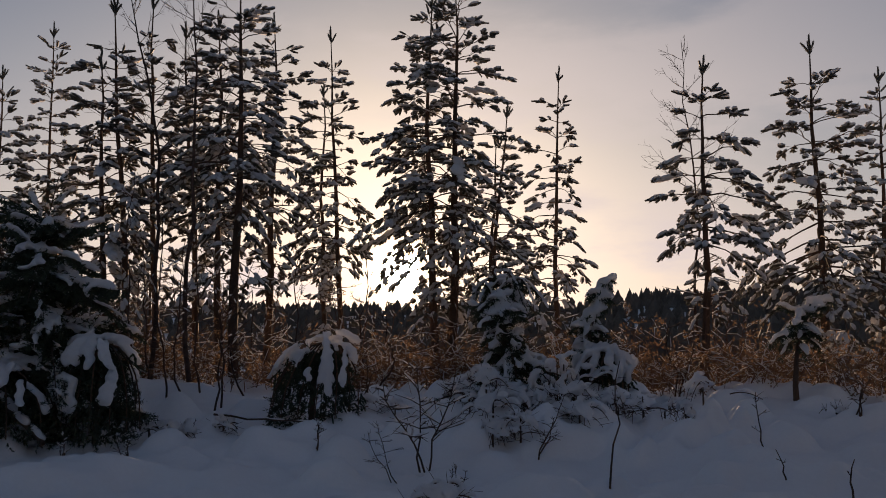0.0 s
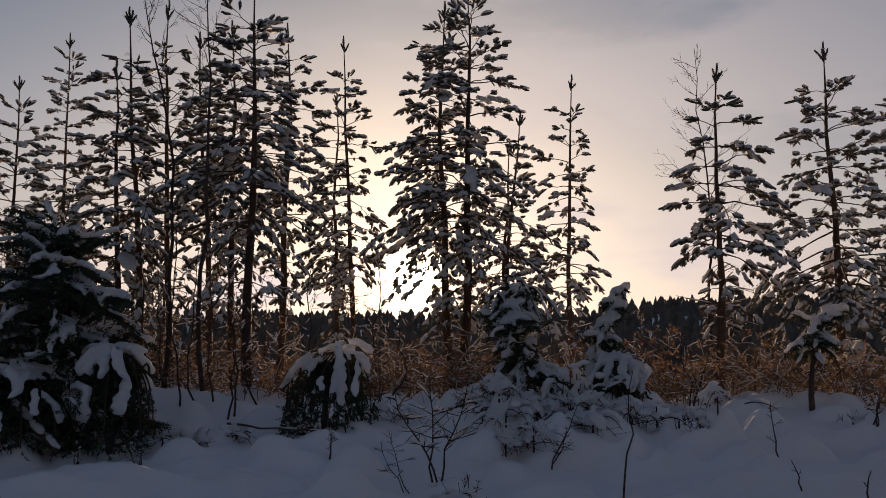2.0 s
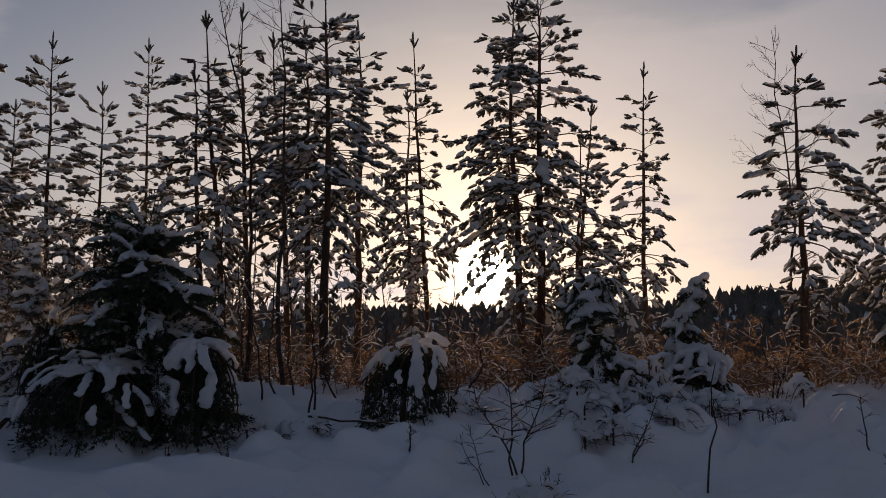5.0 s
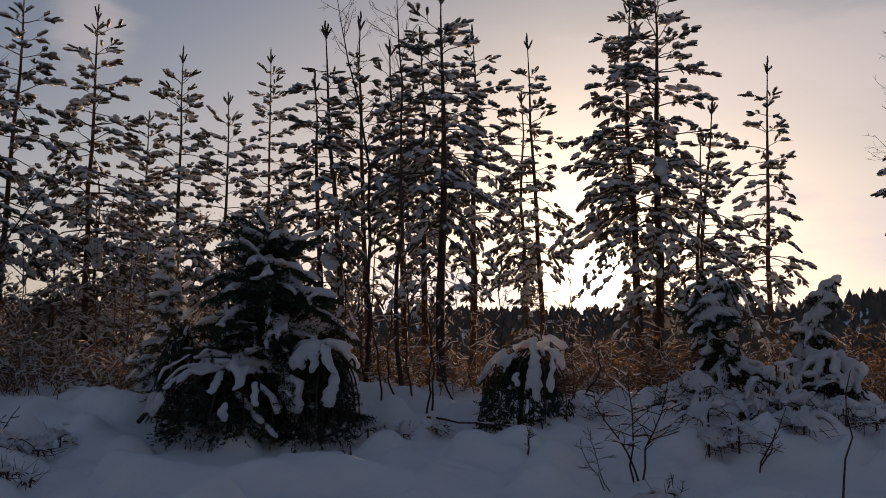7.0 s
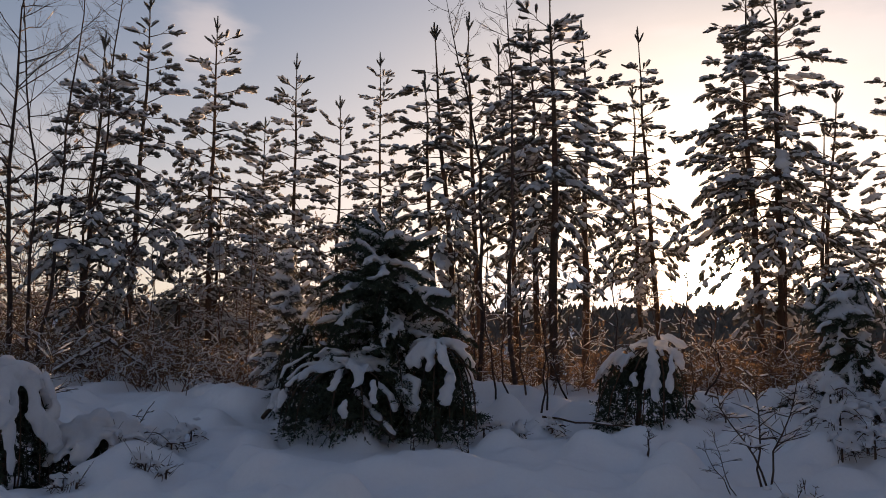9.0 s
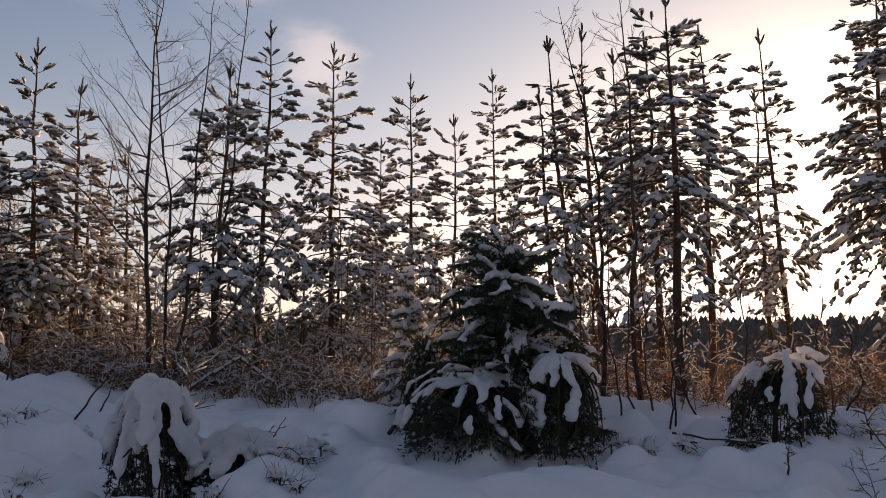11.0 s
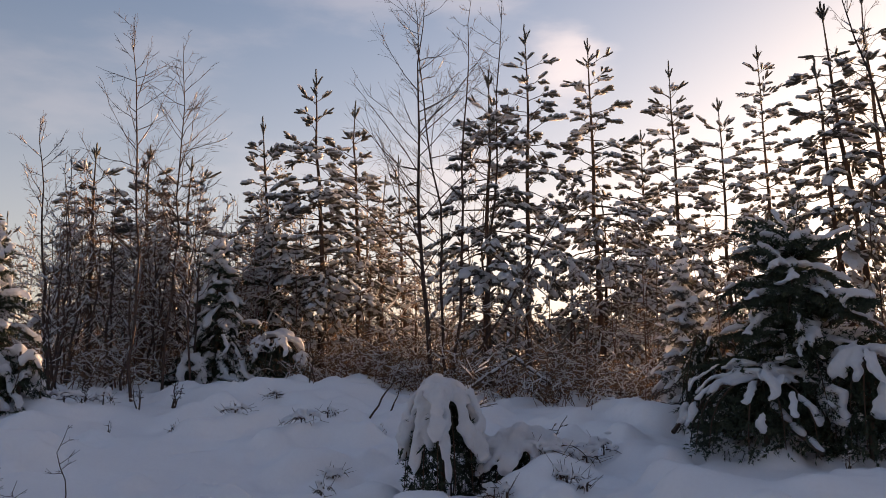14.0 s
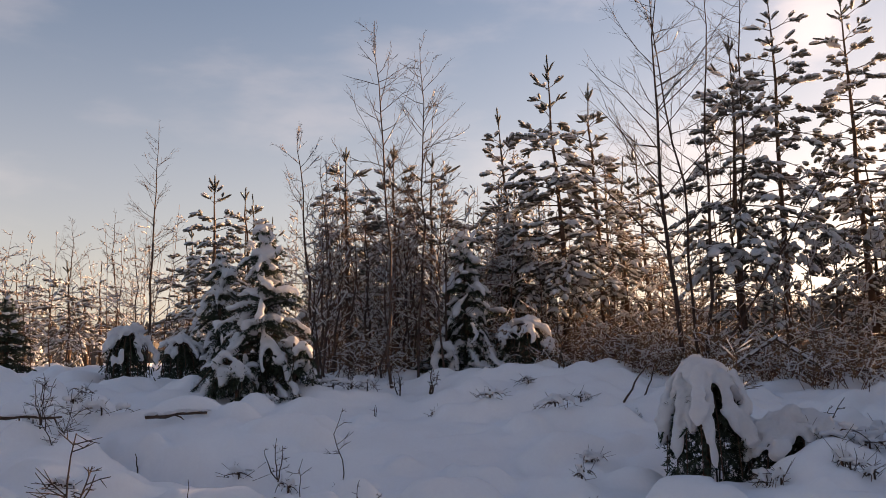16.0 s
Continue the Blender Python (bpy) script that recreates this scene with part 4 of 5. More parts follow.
birch(-11.96, 11.72, (0.31, 0.30, 8.14), seed=64, girth=0.04, low=0.3, spread=0.5, count=26)
birch(-11.91, 12.60, (0.33, 0.29, 8.99), seed=65, girth=0.04, low=0.35, spread=0.5, count=26)
pine(-15.31, 12.36, (-0.18, -0.22, 6.54), crown=0.29, radius=1.47, seed=66, shape=0.85, full=1.22, big=26, snow=0.62)
pine(-15.10, 11.01, (-0.13, -0.18, 6.77), crown=0.29, radius=1.47, seed=67, shape=0.9, full=1.22, big=18, snow=0.62)
pine(-16.06, 10.53, (-0.22, -0.34, 5.95), crown=0.29, radius=1.47, seed=68, shape=0.75, full=1.46, big=18, snow=0.62)
pine(-18.00, 16.11, (-0.17, -0.18, 6.78), crown=0.29, radius=1.15, seed=69, full=1.22, big=18, snow=0.62)
pine(-18.88, 7.73, (-0.04, -0.09, 5.33), crown=0.29, radius=1.54, seed=70, shape=0.6, full=1.59, big=18, snow=0.62)
pine(-18.01, 8.41, (0.01, 0.02, 5.24), crown=0.29, radius=1.28, seed=71, shape=0.7, full=1.46, big=18, snow=0.62)
pine(-18.52, 9.60, (0.05, 0.10, 5.26), crown=0.29, radius=1.41, seed=72, full=1.46, big=18, snow=0.62)
pine(-21.80, 5.43, (-0.03, -0.10, 5.01), crown=0.29, radius=1.22, seed=73, full=1.22, big=18, snow=0.62)
pine(-23.49, 6.77, (-0.04, -0.14, 4.96), crown=0.29, radius=1.54, seed=74, full=1.46, big=18, snow=0.62)
pine(-26.77, 6.17, (-0.05, -0.20, 4.34), crown=0.29, radius=1.41, seed=75, full=1.22, big=18, snow=0.62)
pine(-32.36, 3.19, (-0.01, -0.06, 3.35), crown=0.29, radius=1.66, seed=76, full=1.46, big=18, snow=0.62)
pine(-36.47, 2.10, (-0.02, -0.28, 3.52), crown=0.29, radius=1.79, seed=77, full=1.46, big=18, snow=0.62)
birch(-14.02, 6.34, (-0.09, -0.19, 6.56), seed=80, girth=0.028, low=0.35, spread=0.6, count=34)
birch(-14.71, 7.18, (0.09, 0.16, 6.53), seed=81, girth=0.028, low=0.4, spread=0.6, count=40, label='bare birch with a dense broom of fine twigs')
birch(-16.42, 5.83, (-0.10, -0.27, 4.88), seed=82, girth=0.035, low=0.35, spread=0.7, count=20, snow=0.8)
birch(-25.11, 4.41, (0.04, 0.19, 6.90), seed=83, girth=0.05, low=0.25, spread=0.6, count=36)
birch(-30.18, 4.43, (-0.02, -0.13, 5.11), seed=84, girth=0.04, low=0.2, spread=0.6, count=28)
birch(-30.07, 5.04, (-0.03, -0.17, 4.93), seed=85, girth=0.04, low=0.2, spread=0.6, count=28)
birch(-30.37, 2.99, (0.00, 0.01, 4.55), seed=86, girth=0.04, low=0.2, spread=0.7, count=30)
birch(-12.09, 11.73, (2.03, 1.62, 4.33), seed=87, girth=0.03, low=0.3, spread=0.35, count=16, snow=0.6, label='leaning bare birch stem crossing the pines')
birch(-16.39, 6.53, (0.02, 0.04, 3.84), seed=90, girth=0.026, low=0.2, spread=0.6, count=20, snow=0.8, label='thin reddish birch stem in a dense thicket')
birch(-15.53, 5.71, (-0.06, -0.14, 2.84), seed=91, girth=0.021, low=0.2, spread=0.6, count=20, snow=0.8, label='thin reddish birch stem in a dense thicket')
birch(-15.11, 8.16, (0.03, 0.05, 2.83), seed=92, girth=0.026, low=0.2, spread=0.6, count=20, snow=0.8, label='thin reddish birch stem in a dense thicket')
birch(-16.24, 6.21, (0.02, 0.06, 2.81), seed=93, girth=0.027, low=0.2, spread=0.6, count=20, snow=0.8, label='thin reddish birch stem in a dense thicket')
birch(-15.85, 7.58, (-0.05, -0.09, 3.15), seed=94, girth=0.022, low=0.2, spread=0.6, count=20, snow=0.8, label='thin reddish birch stem in a dense thicket')
birch(-16.94, 6.14, (0.05, 0.13, 3.73), seed=95, girth=0.029, low=0.2, spread=0.6, count=20, snow=0.8, label='thin reddish birch stem in a dense thicket')
birch(-16.40, 7.97, (0.10, 0.20, 3.94), seed=96, girth=0.023, low=0.2, spread=0.6, count=20, snow=0.8, label='thin reddish birch stem in a dense thicket')
birch(-14.25, 7.47, (0.11, 0.19, 4.05), seed=97, girth=0.021, low=0.2, spread=0.6, count=20, snow=0.8, label='thin reddish birch stem in a dense thicket')
birch(-14.67, 7.81, (0.03, 0.05, 3.29), seed=98, girth=0.024, low=0.2, spread=0.6, count=20, snow=0.8, label='thin reddish birch stem in a dense thicket')
birch(-16.17, 6.87, (-0.01, -0.01, 3.46), seed=99, girth=0.029, low=0.2, spread=0.6, count=20, snow=0.8, label='thin reddish birch stem in a dense thicket')
birch(-16.99, 8.16, (0.10, 0.19, 3.11), seed=100, girth=0.026, low=0.2, spread=0.6, count=20, snow=0.8, label='thin reddish birch stem in a dense thicket')
birch(-17.36, 6.69, (0.06, 0.14, 2.92), seed=101, girth=0.025, low=0.2, spread=0.6, count=20, snow=0.8, label='thin reddish birch stem in a dense thicket')
birch(-15.75, 7.65, (-0.02, -0.04, 3.02), seed=102, girth=0.021, low=0.2, spread=0.6, count=20, snow=0.8, label='thin reddish birch stem in a dense thicket')
birch(-15.04, 5.47, (0.05, 0.12, 2.54), seed=103, girth=0.028, low=0.2, spread=0.6, count=20, snow=0.8, label='thin reddish birch stem in a dense thicket')
birch(-16.67, 7.18, (-0.03, -0.07, 4.10), seed=104, girth=0.028, low=0.2, spread=0.6, count=20, snow=0.8, label='thin reddish birch stem in a dense thicket')
birch(-16.93, 6.18, (0.02, 0.05, 4.54), seed=105, girth=0.022, low=0.2, spread=0.6, count=20, snow=0.8, label='thin reddish birch stem in a dense thicket')
birch(-16.73, 8.69, (0.13, 0.23, 3.77), seed=106, girth=0.022, low=0.2, spread=0.6, count=20, snow=0.8, label='thin reddish birch stem in a dense thicket')
birch(-15.34, 5.64, (0.02, 0.05, 4.19), seed=107, girth=0.023, low=0.2, spread=0.6, count=20, snow=0.8, label='thin reddish birch stem in a dense thicket')
birch(-16.72, 7.82, (-0.02, -0.05, 4.69), seed=108, girth=0.022, low=0.2, spread=0.6, count=20, snow=0.8, label='thin reddish birch stem in a dense thicket')
birch(-15.13, 8.03, (0.11, 0.20, 3.78), seed=109, girth=0.024, low=0.2, spread=0.6, count=20, snow=0.8, label='thin reddish birch stem in a dense thicket')
birch(-15.97, 7.54, (0.04, 0.08, 3.49), seed=110, girth=0.029, low=0.2, spread=0.6, count=20, snow=0.8, label='thin reddish birch stem in a dense thicket')
birch(-15.03, 6.68, (0.01, 0.02, 3.01), seed=111, girth=0.022, low=0.2, spread=0.6, count=20, snow=0.8, label='thin reddish birch stem in a dense thicket')
pine(-38.43, 2.68, (-0.01, -0.13, 3.52), crown=0.12, radius=1.2, seed=115, full=1.1, lite=True, label='small young pine at the far end of the clearing')
pine(-36.39, 3.10, (-0.01, -0.14, 3.87), crown=0.12, radius=1.2, seed=116, full=1.1, lite=True, label='small young pine at the far end of the clearing')
pine(-34.27, 4.02, (-0.01, -0.10, 3.18), crown=0.12, radius=1.2, seed=117, full=1.1, lite=True, label='small young pine at the far end of the clearing')
pine(-33.21, 4.44, (-0.02, -0.11, 3.82), crown=0.12, radius=1.2, seed=118, full=1.1, lite=True, label='small young pine at the far end of the clearing')
pine(-27.81, 6.11, (-0.01, -0.06, 3.93), crown=0.12, radius=1.2, seed=119, full=1.1, lite=True, label='small young pine at the far end of the clearing')
pine(-40.49, 1.80, (-0.01, -0.15, 3.73), crown=0.12, radius=1.2, seed=120, full=1.1, lite=True, label='small young pine at the far end of the clearing')
# snow-laden evergreens
spruce(-4.85, 10.51, 2.28, 0.95, seed=120, lean=(-0.06, 0.0), droop=0.85, pad=0.72, dome=4.0, round_top=0.55, rows=2.2, fine=1.4, low=0.14, snow=2.4, ragged=0.55, tongue=0.75, tongue_w=0.05, bare=0.30, label='dark green spruce with thick snow on its crown')
draped_bush(-5.0, 9.72, 0.98, 0.92, seed=121, gaps=0.58, thick=0.08, rim=(0.75, 1.05), fingers=30, square=0.85, label='snow-buried broken branches below the spruce')
draped_bush(-3.92, 9.95, 1.22, 0.50, seed=122, gaps=0.45, thick=0.085, rim=(0.42, 1.0), flank=-2.3, square=0.7, fingers=40, label='snow-capped evergreen with a dark hollow underside')
spruce(-6.99, 11.54, 2.30, 0.56, seed=123, snow=3.6, pad=0.72, rows=1.5, ragged=0.9, droop=0.7, tongue=1.0, tongue_w=0.042, fine=0.45, needles=M_NEEDLE, label='narrow sapling plastered white with snow')
snow_bush(-6.11, 10.54, 1.60, 0.40, seed=124, arms=26, thick=0.045, cover=0.9)
draped_bush(-1.70, 11.26, 1.18, 0.60, seed=125, gaps=0.55, thick=0.065, rim=(0.6, 1.05), lean=(0.20, 0), flank=0.3, square=0.95, fingers=60, label='dark green bush bowed by snow tongues')
snow_bush(0.83, 12.37, 2.01, 0.52, seed=126, arms=22, thick=0.065, cover=1.0, low=0.78, label='thin evergreen with a bent snowy head')
spruce(0.88, 11.95, 1.72, 0.60, seed=127, snow=2.0, pad=0.85, droop=1.2, rows=1.3, dome=2.2, round_top=0.7, ragged=1.0, tongue=0.8, tongue_w=0.05, bend=-0.15, label='drooping evergreen under clinging snow')
spruce(1.98, 12.23, 1.80, 0.44, seed=128, snow=1.8, pad=0.9, droop=1.4, rows=1.0, ragged=0.8, tongue=0.85, tongue_w=0.055, bend=0.32, low=0.3, label='small evergreen bent under snow caps')
spruce(5.15, 12.89, 1.72, 0.75, seed=129, snow=2.2, pad=0.9, droop=1.2, rows=1.0, ragged=0.8, tongue=0.9, tongue_w=0.055, bend=0.5, low=0.55, label='bent sapling bowed into an arch by snow')
snow_bush(1.41, 10.91, 0.96, 0.45, seed=130, arms=16, thick=0.08, green=False)
spruce(-14.94, 8.40, 2.60, 1.0, seed=132, snow=1.5, droop=1.05, tongue=0.75, tongue_w=0.075, ragged=0.7, pad=1.15, label='dark spruce with heavy snow on low branches')
spruce(-15.85, 10.14, 3.40, 0.80, seed=133, snow=0.55, droop=1.05, tongue=0.4, tongue_w=0.075, ragged=0.7, pad=1.1)
draped_bush(-13.94, 9.04, 0.90, 0.62, seed=134, thick=0.09, gaps=0.55, rim=(0.6, 1.0))
snow_bush(-14.61, 7.78, 0.80, 0.35, seed=135, arms=12, thick=0.12)
spruce(-14.06, 4.11, 2.75, 0.92, seed=136, snow=1.1, droop=1.05, tongue=0.6, tongue_w=0.075, ragged=0.7, pad=1.2, label='pointed spruce with snow on every bough')
snow_bush(-13.60, 3.55, 0.83, 0.40, seed=137, arms=16, thick=0.12)
snow_bush(-13.43, 4.39, 0.83, 0.40, seed=138, arms=14, thick=0.12)
spruce(-17.42, 4.36, 2.32, 0.60, seed=139, snow=0.55, droop=1.05, tongue=0.4, tongue_w=0.075, ragged=0.7, pad=1.2)
draped_bush(-16.32, 2.43, 1.00, 0.38, seed=140, thick=0.08, label='round evergreen hidden under caps of snow', gaps=0.55, rim=(0.6, 1.0))
draped_bush(-17.61, 3.63, 0.85, 0.42, seed=141, thick=0.08, gaps=0.55, rim=(0.6, 1.0))
snow_bush(-18.99, 4.29, 1.27, 0.45, seed=142, arms=18, thick=0.105, cover=0.7)
spruce(-24.51, 0.96, 2.01, 0.70, seed=143, pad=0.9)
draped_bush(-7.20, 6.61, 1.34, 0.46, seed=144, gaps=0.24, thick=0.085, rim=(0.72, 0.93), square=0.8, fingers=40, long=0.9, label='drooping evergreen under thick rounded snow tongues')
draped_bush(-6.72, 7.30, 0.58, 0.52, seed=145, gaps=0.18, thick=0.085, rim=(0.75, 1.05), fingers=10, label='low evergreen mound with a dark hollow under rounded snow')
snow_bush(-9.98, 6.77, 0.20, 0.30, seed=146, arms=12, thick=0.075, cover=1.0, green=False)
snow_bush(-9.65, 7.82, 0.20, 0.22, seed=147, arms=10, thick=0.06, cover=1.0, green=False)
draped_bush(2.10, 11.83, 0.72, 0.45, seed=148, thick=0.075, gaps=0.35, rim=(0.6, 1.0), lean=(0.1, 0), label='evergreen clump with a hanging snow pad')
snow_bush(-0.04, 7.00, 0.28, 0.30, seed=149, arms=12, thick=0.075, cover=1.0, green=False, even=True, label='rounded snow mound over pressed twigs')
# low brush pressed under the snow
snow_bush(0.79, 9.87, 0.34, 0.30, seed=300, arms=7, thick=0.053, cover=1.0, green=False, label='low brush pressed flat under rounded snow')
snow_bush(0.85, 9.77, 0.34, 0.31, seed=301, arms=7, thick=0.066, cover=1.0, green=False, label='low brush pressed flat under rounded snow')
snow_bush(1.68, 11.09, 0.41, 0.31, seed=302, arms=10, thick=0.053, cover=1.0, green=False, label='low brush pressed flat under rounded snow')
snow_bush(1.04, 12.50, 0.42, 0.32, seed=303, arms=10, thick=0.067, cover=1.0, green=False, label='low brush pressed flat under rounded snow')
snow_bush(2.99, 10.14, 0.34, 0.42, seed=304, arms=7, thick=0.085, cover=1.0, green=False, label='low brush pressed flat under rounded snow')
snow_bush(0.32, 10.86, 0.34, 0.36, seed=305, arms=7, thick=0.062, cover=1.0, green=False, label='low brush pressed flat under rounded snow')
snow_bush(2.47, 10.93, 0.37, 0.42, seed=306, arms=8, thick=0.07, cover=1.0, green=False, label='low brush pressed flat under rounded snow')
snow_bush(0.67, 12.40, 0.34, 0.49, seed=307, arms=10, thick=0.075, cover=1.0, green=False, label='low brush pressed flat under rounded snow')
snow_bush(0.57, 10.18, 0.34, 0.37, seed=308, arms=11, thick=0.081, cover=1.0, green=False, label='low brush pressed flat under rounded snow')
snow_bush(1.14, 11.54, 0.34, 0.48, seed=309, arms=8, thick=0.056, cover=1.0, green=False, label='low brush pressed flat under rounded snow')
snow_bush(2.16, 10.90, 0.44, 0.34, seed=310, arms=9, thick=0.083, cover=1.0, green=False, label='low brush pressed flat under rounded snow')
snow_bush(2.96, 10.79, 0.46, 0.31, seed=311, arms=8, thick=0.062, cover=1.0, green=False, label='low brush pressed flat under rounded snow')
snow_bush(1.06, 10.71, 0.39, 0.46, seed=312, arms=11, thick=0.082, cover=1.0, green=False, label='low brush pressed flat under rounded snow')
snow_bush(2.07, 11.45, 0.34, 0.48, seed=313, arms=9, thick=0.062, cover=1.0, green=False, label='low brush pressed flat under rounded snow')
snow_bush(1.06, 11.37, 0.34, 0.36, seed=314, arms=10, thick=0.056, cover=1.0, green=False, label='low brush pressed flat under rounded snow')
snow_bush(1.61, 12.03, 0.42, 0.42, seed=315, arms=7, thick=0.057, cover=1.0, green=False, label='low brush pressed flat under rounded snow')
snow_bush(2.86, 11.41, 0.39, 0.26, seed=316, arms=10, thick=0.062, cover=1.0, green=False, label='low brush pressed flat under rounded snow')
snow_bush(0.52, 10.73, 0.34, 0.29, seed=360, arms=13, thick=0.083, cover=1.0, green=False, label='low brush pressed flat under rounded snow')
snow_bush(1.08, 11.51, 0.34, 0.25, seed=361, arms=15, thick=0.064, cover=1.0, green=False, label='low brush pressed flat under rounded snow')
snow_bush(0.37, 11.49, 0.34, 0.34, seed=362, arms=12, thick=0.066, cover=1.0, green=False, label='low brush pressed flat under rounded snow')
snow_bush(2.04, 10.42, 0.34, 0.26, seed=363, arms=14, thick=0.063, cover=1.0, green=False, label='low brush pressed flat under rounded snow')
snow_bush(0.22, 11.42, 0.34, 0.31, seed=364, arms=14, thick=0.065, cover=1.0, green=False, label='low brush pressed flat under rounded snow')
snow_bush(0.80, 10.97, 0.34, 0.31, seed=365, arms=15, thick=0.093, cover=1.0, green=False, label='low brush pressed flat under rounded snow')
snow_bush(0.54, 9.72, 0.34, 0.25, seed=366, arms=14, thick=0.067, cover=1.0, green=False, label='low brush pressed flat under rounded snow')
snow_bush(0.86, 10.72, 0.34, 0.26, seed=367, arms=11, thick=0.084, cover=1.0, green=False, label='low brush pressed flat under rounded snow')
snow_bush(1.18, 10.59, 0.39, 0.26, seed=368, arms=10, thick=0.064, cover=1.0, green=False, label='low brush pressed flat under rounded snow')
snow_bush(1.56, 10.14, 0.34, 0.38, seed=369, arms=14, thick=0.089, cover=1.0, green=False, label='low brush pressed flat under rounded snow')
snow_bush(1.61, 10.54, 0.34, 0.31, seed=370, arms=12, thick=0.078, cover=1.0, green=False, label='low brush pressed flat under rounded snow')
snow_bush(0.30, 11.63, 0.34, 0.26, seed=371, arms=11, thick=0.089, cover=1.0, green=False, label='low brush pressed flat under rounded snow')
snow_bush(-3.48, 10.44, 0.30, 0.33, seed=330, arms=8, thick=0.068, cover=1.0, green=False, label='low brush pressed flat under rounded snow')
snow_bush(-3.08, 10.56, 0.20, 0.22, seed=331, arms=8, thick=0.061, cover=1.0, green=False, label='low brush pressed flat under rounded snow')
snow_bush(-2.71, 10.87, 0.20, 0.29, seed=332, arms=8, thick=0.053, cover=1.0, green=False, label='low brush pressed flat under rounded snow')
snow_bush(-1.13, 12.15, 0.20, 0.37, seed=333, arms=8, thick=0.073, cover=1.0, green=False, label='low brush pressed flat under rounded snow')
snow_bush(-0.66, 11.98, 0.23, 0.30, seed=334, arms=8, thick=0.071, cover=1.0, green=False, label='low brush pressed flat under rounded snow')
snow_bush(5.29, 11.87, 0.20, 0.25, seed=335, arms=8, thick=0.057, cover=1.0, green=False, label='low brush pressed flat under rounded snow')
snow_bush(-6.49, 8.26, 0.22, 0.30, seed=336, arms=8, thick=0.072, cover=1.0, green=False, label='low brush pressed flat under rounded snow')
snow_bush(-6.57, 7.94, 0.20, 0.32, seed=337, arms=8, thick=0.05, cover=1.0, green=False, label='low brush pressed flat under rounded snow')
snow_bush(-6.56, 8.71, 0.20, 0.32, seed=338, arms=8, thick=0.077, cover=1.0, green=False, label='low brush pressed flat under rounded snow')
snow_bush(-6.35, 7.37, 0.20, 0.34, seed=339, arms=8, thick=0.078, cover=1.0, green=False, label='low brush pressed flat under rounded snow')
snow_bush(-6.47, 8.03, 0.20, 0.38, seed=340, arms=8, thick=0.057, cover=1.0, green=False, label='low brush pressed flat under rounded snow')
snow_bush(-13.56, 5.68, 0.30, 0.27, seed=341, arms=8, thick=0.066, cover=1.0, green=False, label='low brush pressed flat under rounded snow')
snow_bush(-13.49, 5.06, 0.28, 0.38, seed=342, arms=8, thick=0.061, cover=1.0, green=False, label='low brush pressed flat under rounded snow')
snow_bush(-12.42, 1.47, 0.20, 0.37, seed=343, arms=8, thick=0.076, cover=1.0, green=False, label='low brush pressed flat under rounded snow')
snow_bush(-12.51, 0.69, 0.39, 0.30, seed=344, arms=8, thick=0.069, cover=1.0, green=False, label='low brush pressed flat under rounded snow')
snow_bush(-5.61, 7.03, 0.15, 0.18, seed=420, arms=7, thick=0.033, cover=1.0, green=False, label='small snow-covered tuft of dead grass and twigs')
snow_bush(-6.69, 7.08, 0.19, 0.12, seed=421, arms=7, thick=0.049, cover=1.0, green=False, label='small snow-covered tuft of dead grass and twigs')
snow_bush(-8.58, 3.16, 0.16, 0.15, seed=422, arms=7, thick=0.040, cover=1.0, green=False, label='small snow-covered tuft of dead grass and twigs')
snow_bush(-8.85, 0.65, 0.10, 0.21, seed=423, arms=7, thick=0.040, cover=1.0, green=False, label='small snow-covered tuft of dead grass and twigs')
snow_bush(-7.63, 6.99, 0.14, 0.21, seed=424, arms=7, thick=0.035, cover=1.0, green=False, label='small snow-covered tuft of dead grass and twigs')
snow_bush(-8.92, 7.92, 0.17, 0.21, seed=425, arms=7, thick=0.051, cover=1.0, green=False, label='small snow-covered tuft of dead grass and twigs')
snow_bush(-7.84, 5.48, 0.20, 0.22, seed=426, arms=7, thick=0.031, cover=1.0, green=False, label='small snow-covered tuft of dead grass and twigs')
snow_bush(-13.11, 3.94, 0.18, 0.13, seed=427, arms=7, thick=0.050, cover=1.0, green=False, label='small snow-covered tuft of dead grass and twigs')
snow_bush(-9.09, 2.77, 0.18, 0.13, seed=428, arms=7, thick=0.031, cover=1.0, green=False, label='small snow-covered tuft of dead grass and twigs')
snow_bush(-8.41, 6.08, 0.15, 0.18, seed=429, arms=7, thick=0.051, cover=1.0, green=False, label='small snow-covered tuft of dead grass and twigs')
snow_bush(-14.28, 1.46, 0.22, 0.19, seed=430, arms=7, thick=0.038, cover=1.0, green=False, label='small snow-covered tuft of dead grass and twigs')
snow_bush(-8.82, 8.38, 0.17, 0.18, seed=431, arms=7, thick=0.032, cover=1.0, green=False, label='small snow-covered tuft of dead grass and twigs')
snow_bush(-10.29, 9.51, 0.17, 0.18, seed=432, arms=7, thick=0.032, cover=1.0, green=False, label='small snow-covered tuft of dead grass and twigs')
snow_bush(-11.71, 7.56, 0.18, 0.22, seed=433, arms=7, thick=0.035, cover=1.0, green=False, label='small snow-covered tuft of dead grass and twigs')
snow_bush(-11.47, 6.67, 0.15, 0.19, seed=434, arms=7, thick=0.044, cover=1.0, green=False, label='small snow-covered tuft of dead grass and twigs')
snow_bush(-6.15, 6.45, 0.22, 0.11, seed=435, arms=7, thick=0.035, cover=1.0, green=False, label='small snow-covered tuft of dead grass and twigs')
snow_bush(-10.31, 7.46, 0.20, 0.16, seed=436, arms=7, thick=0.042, cover=1.0, green=False, label='small snow-covered tuft of dead grass and twigs')
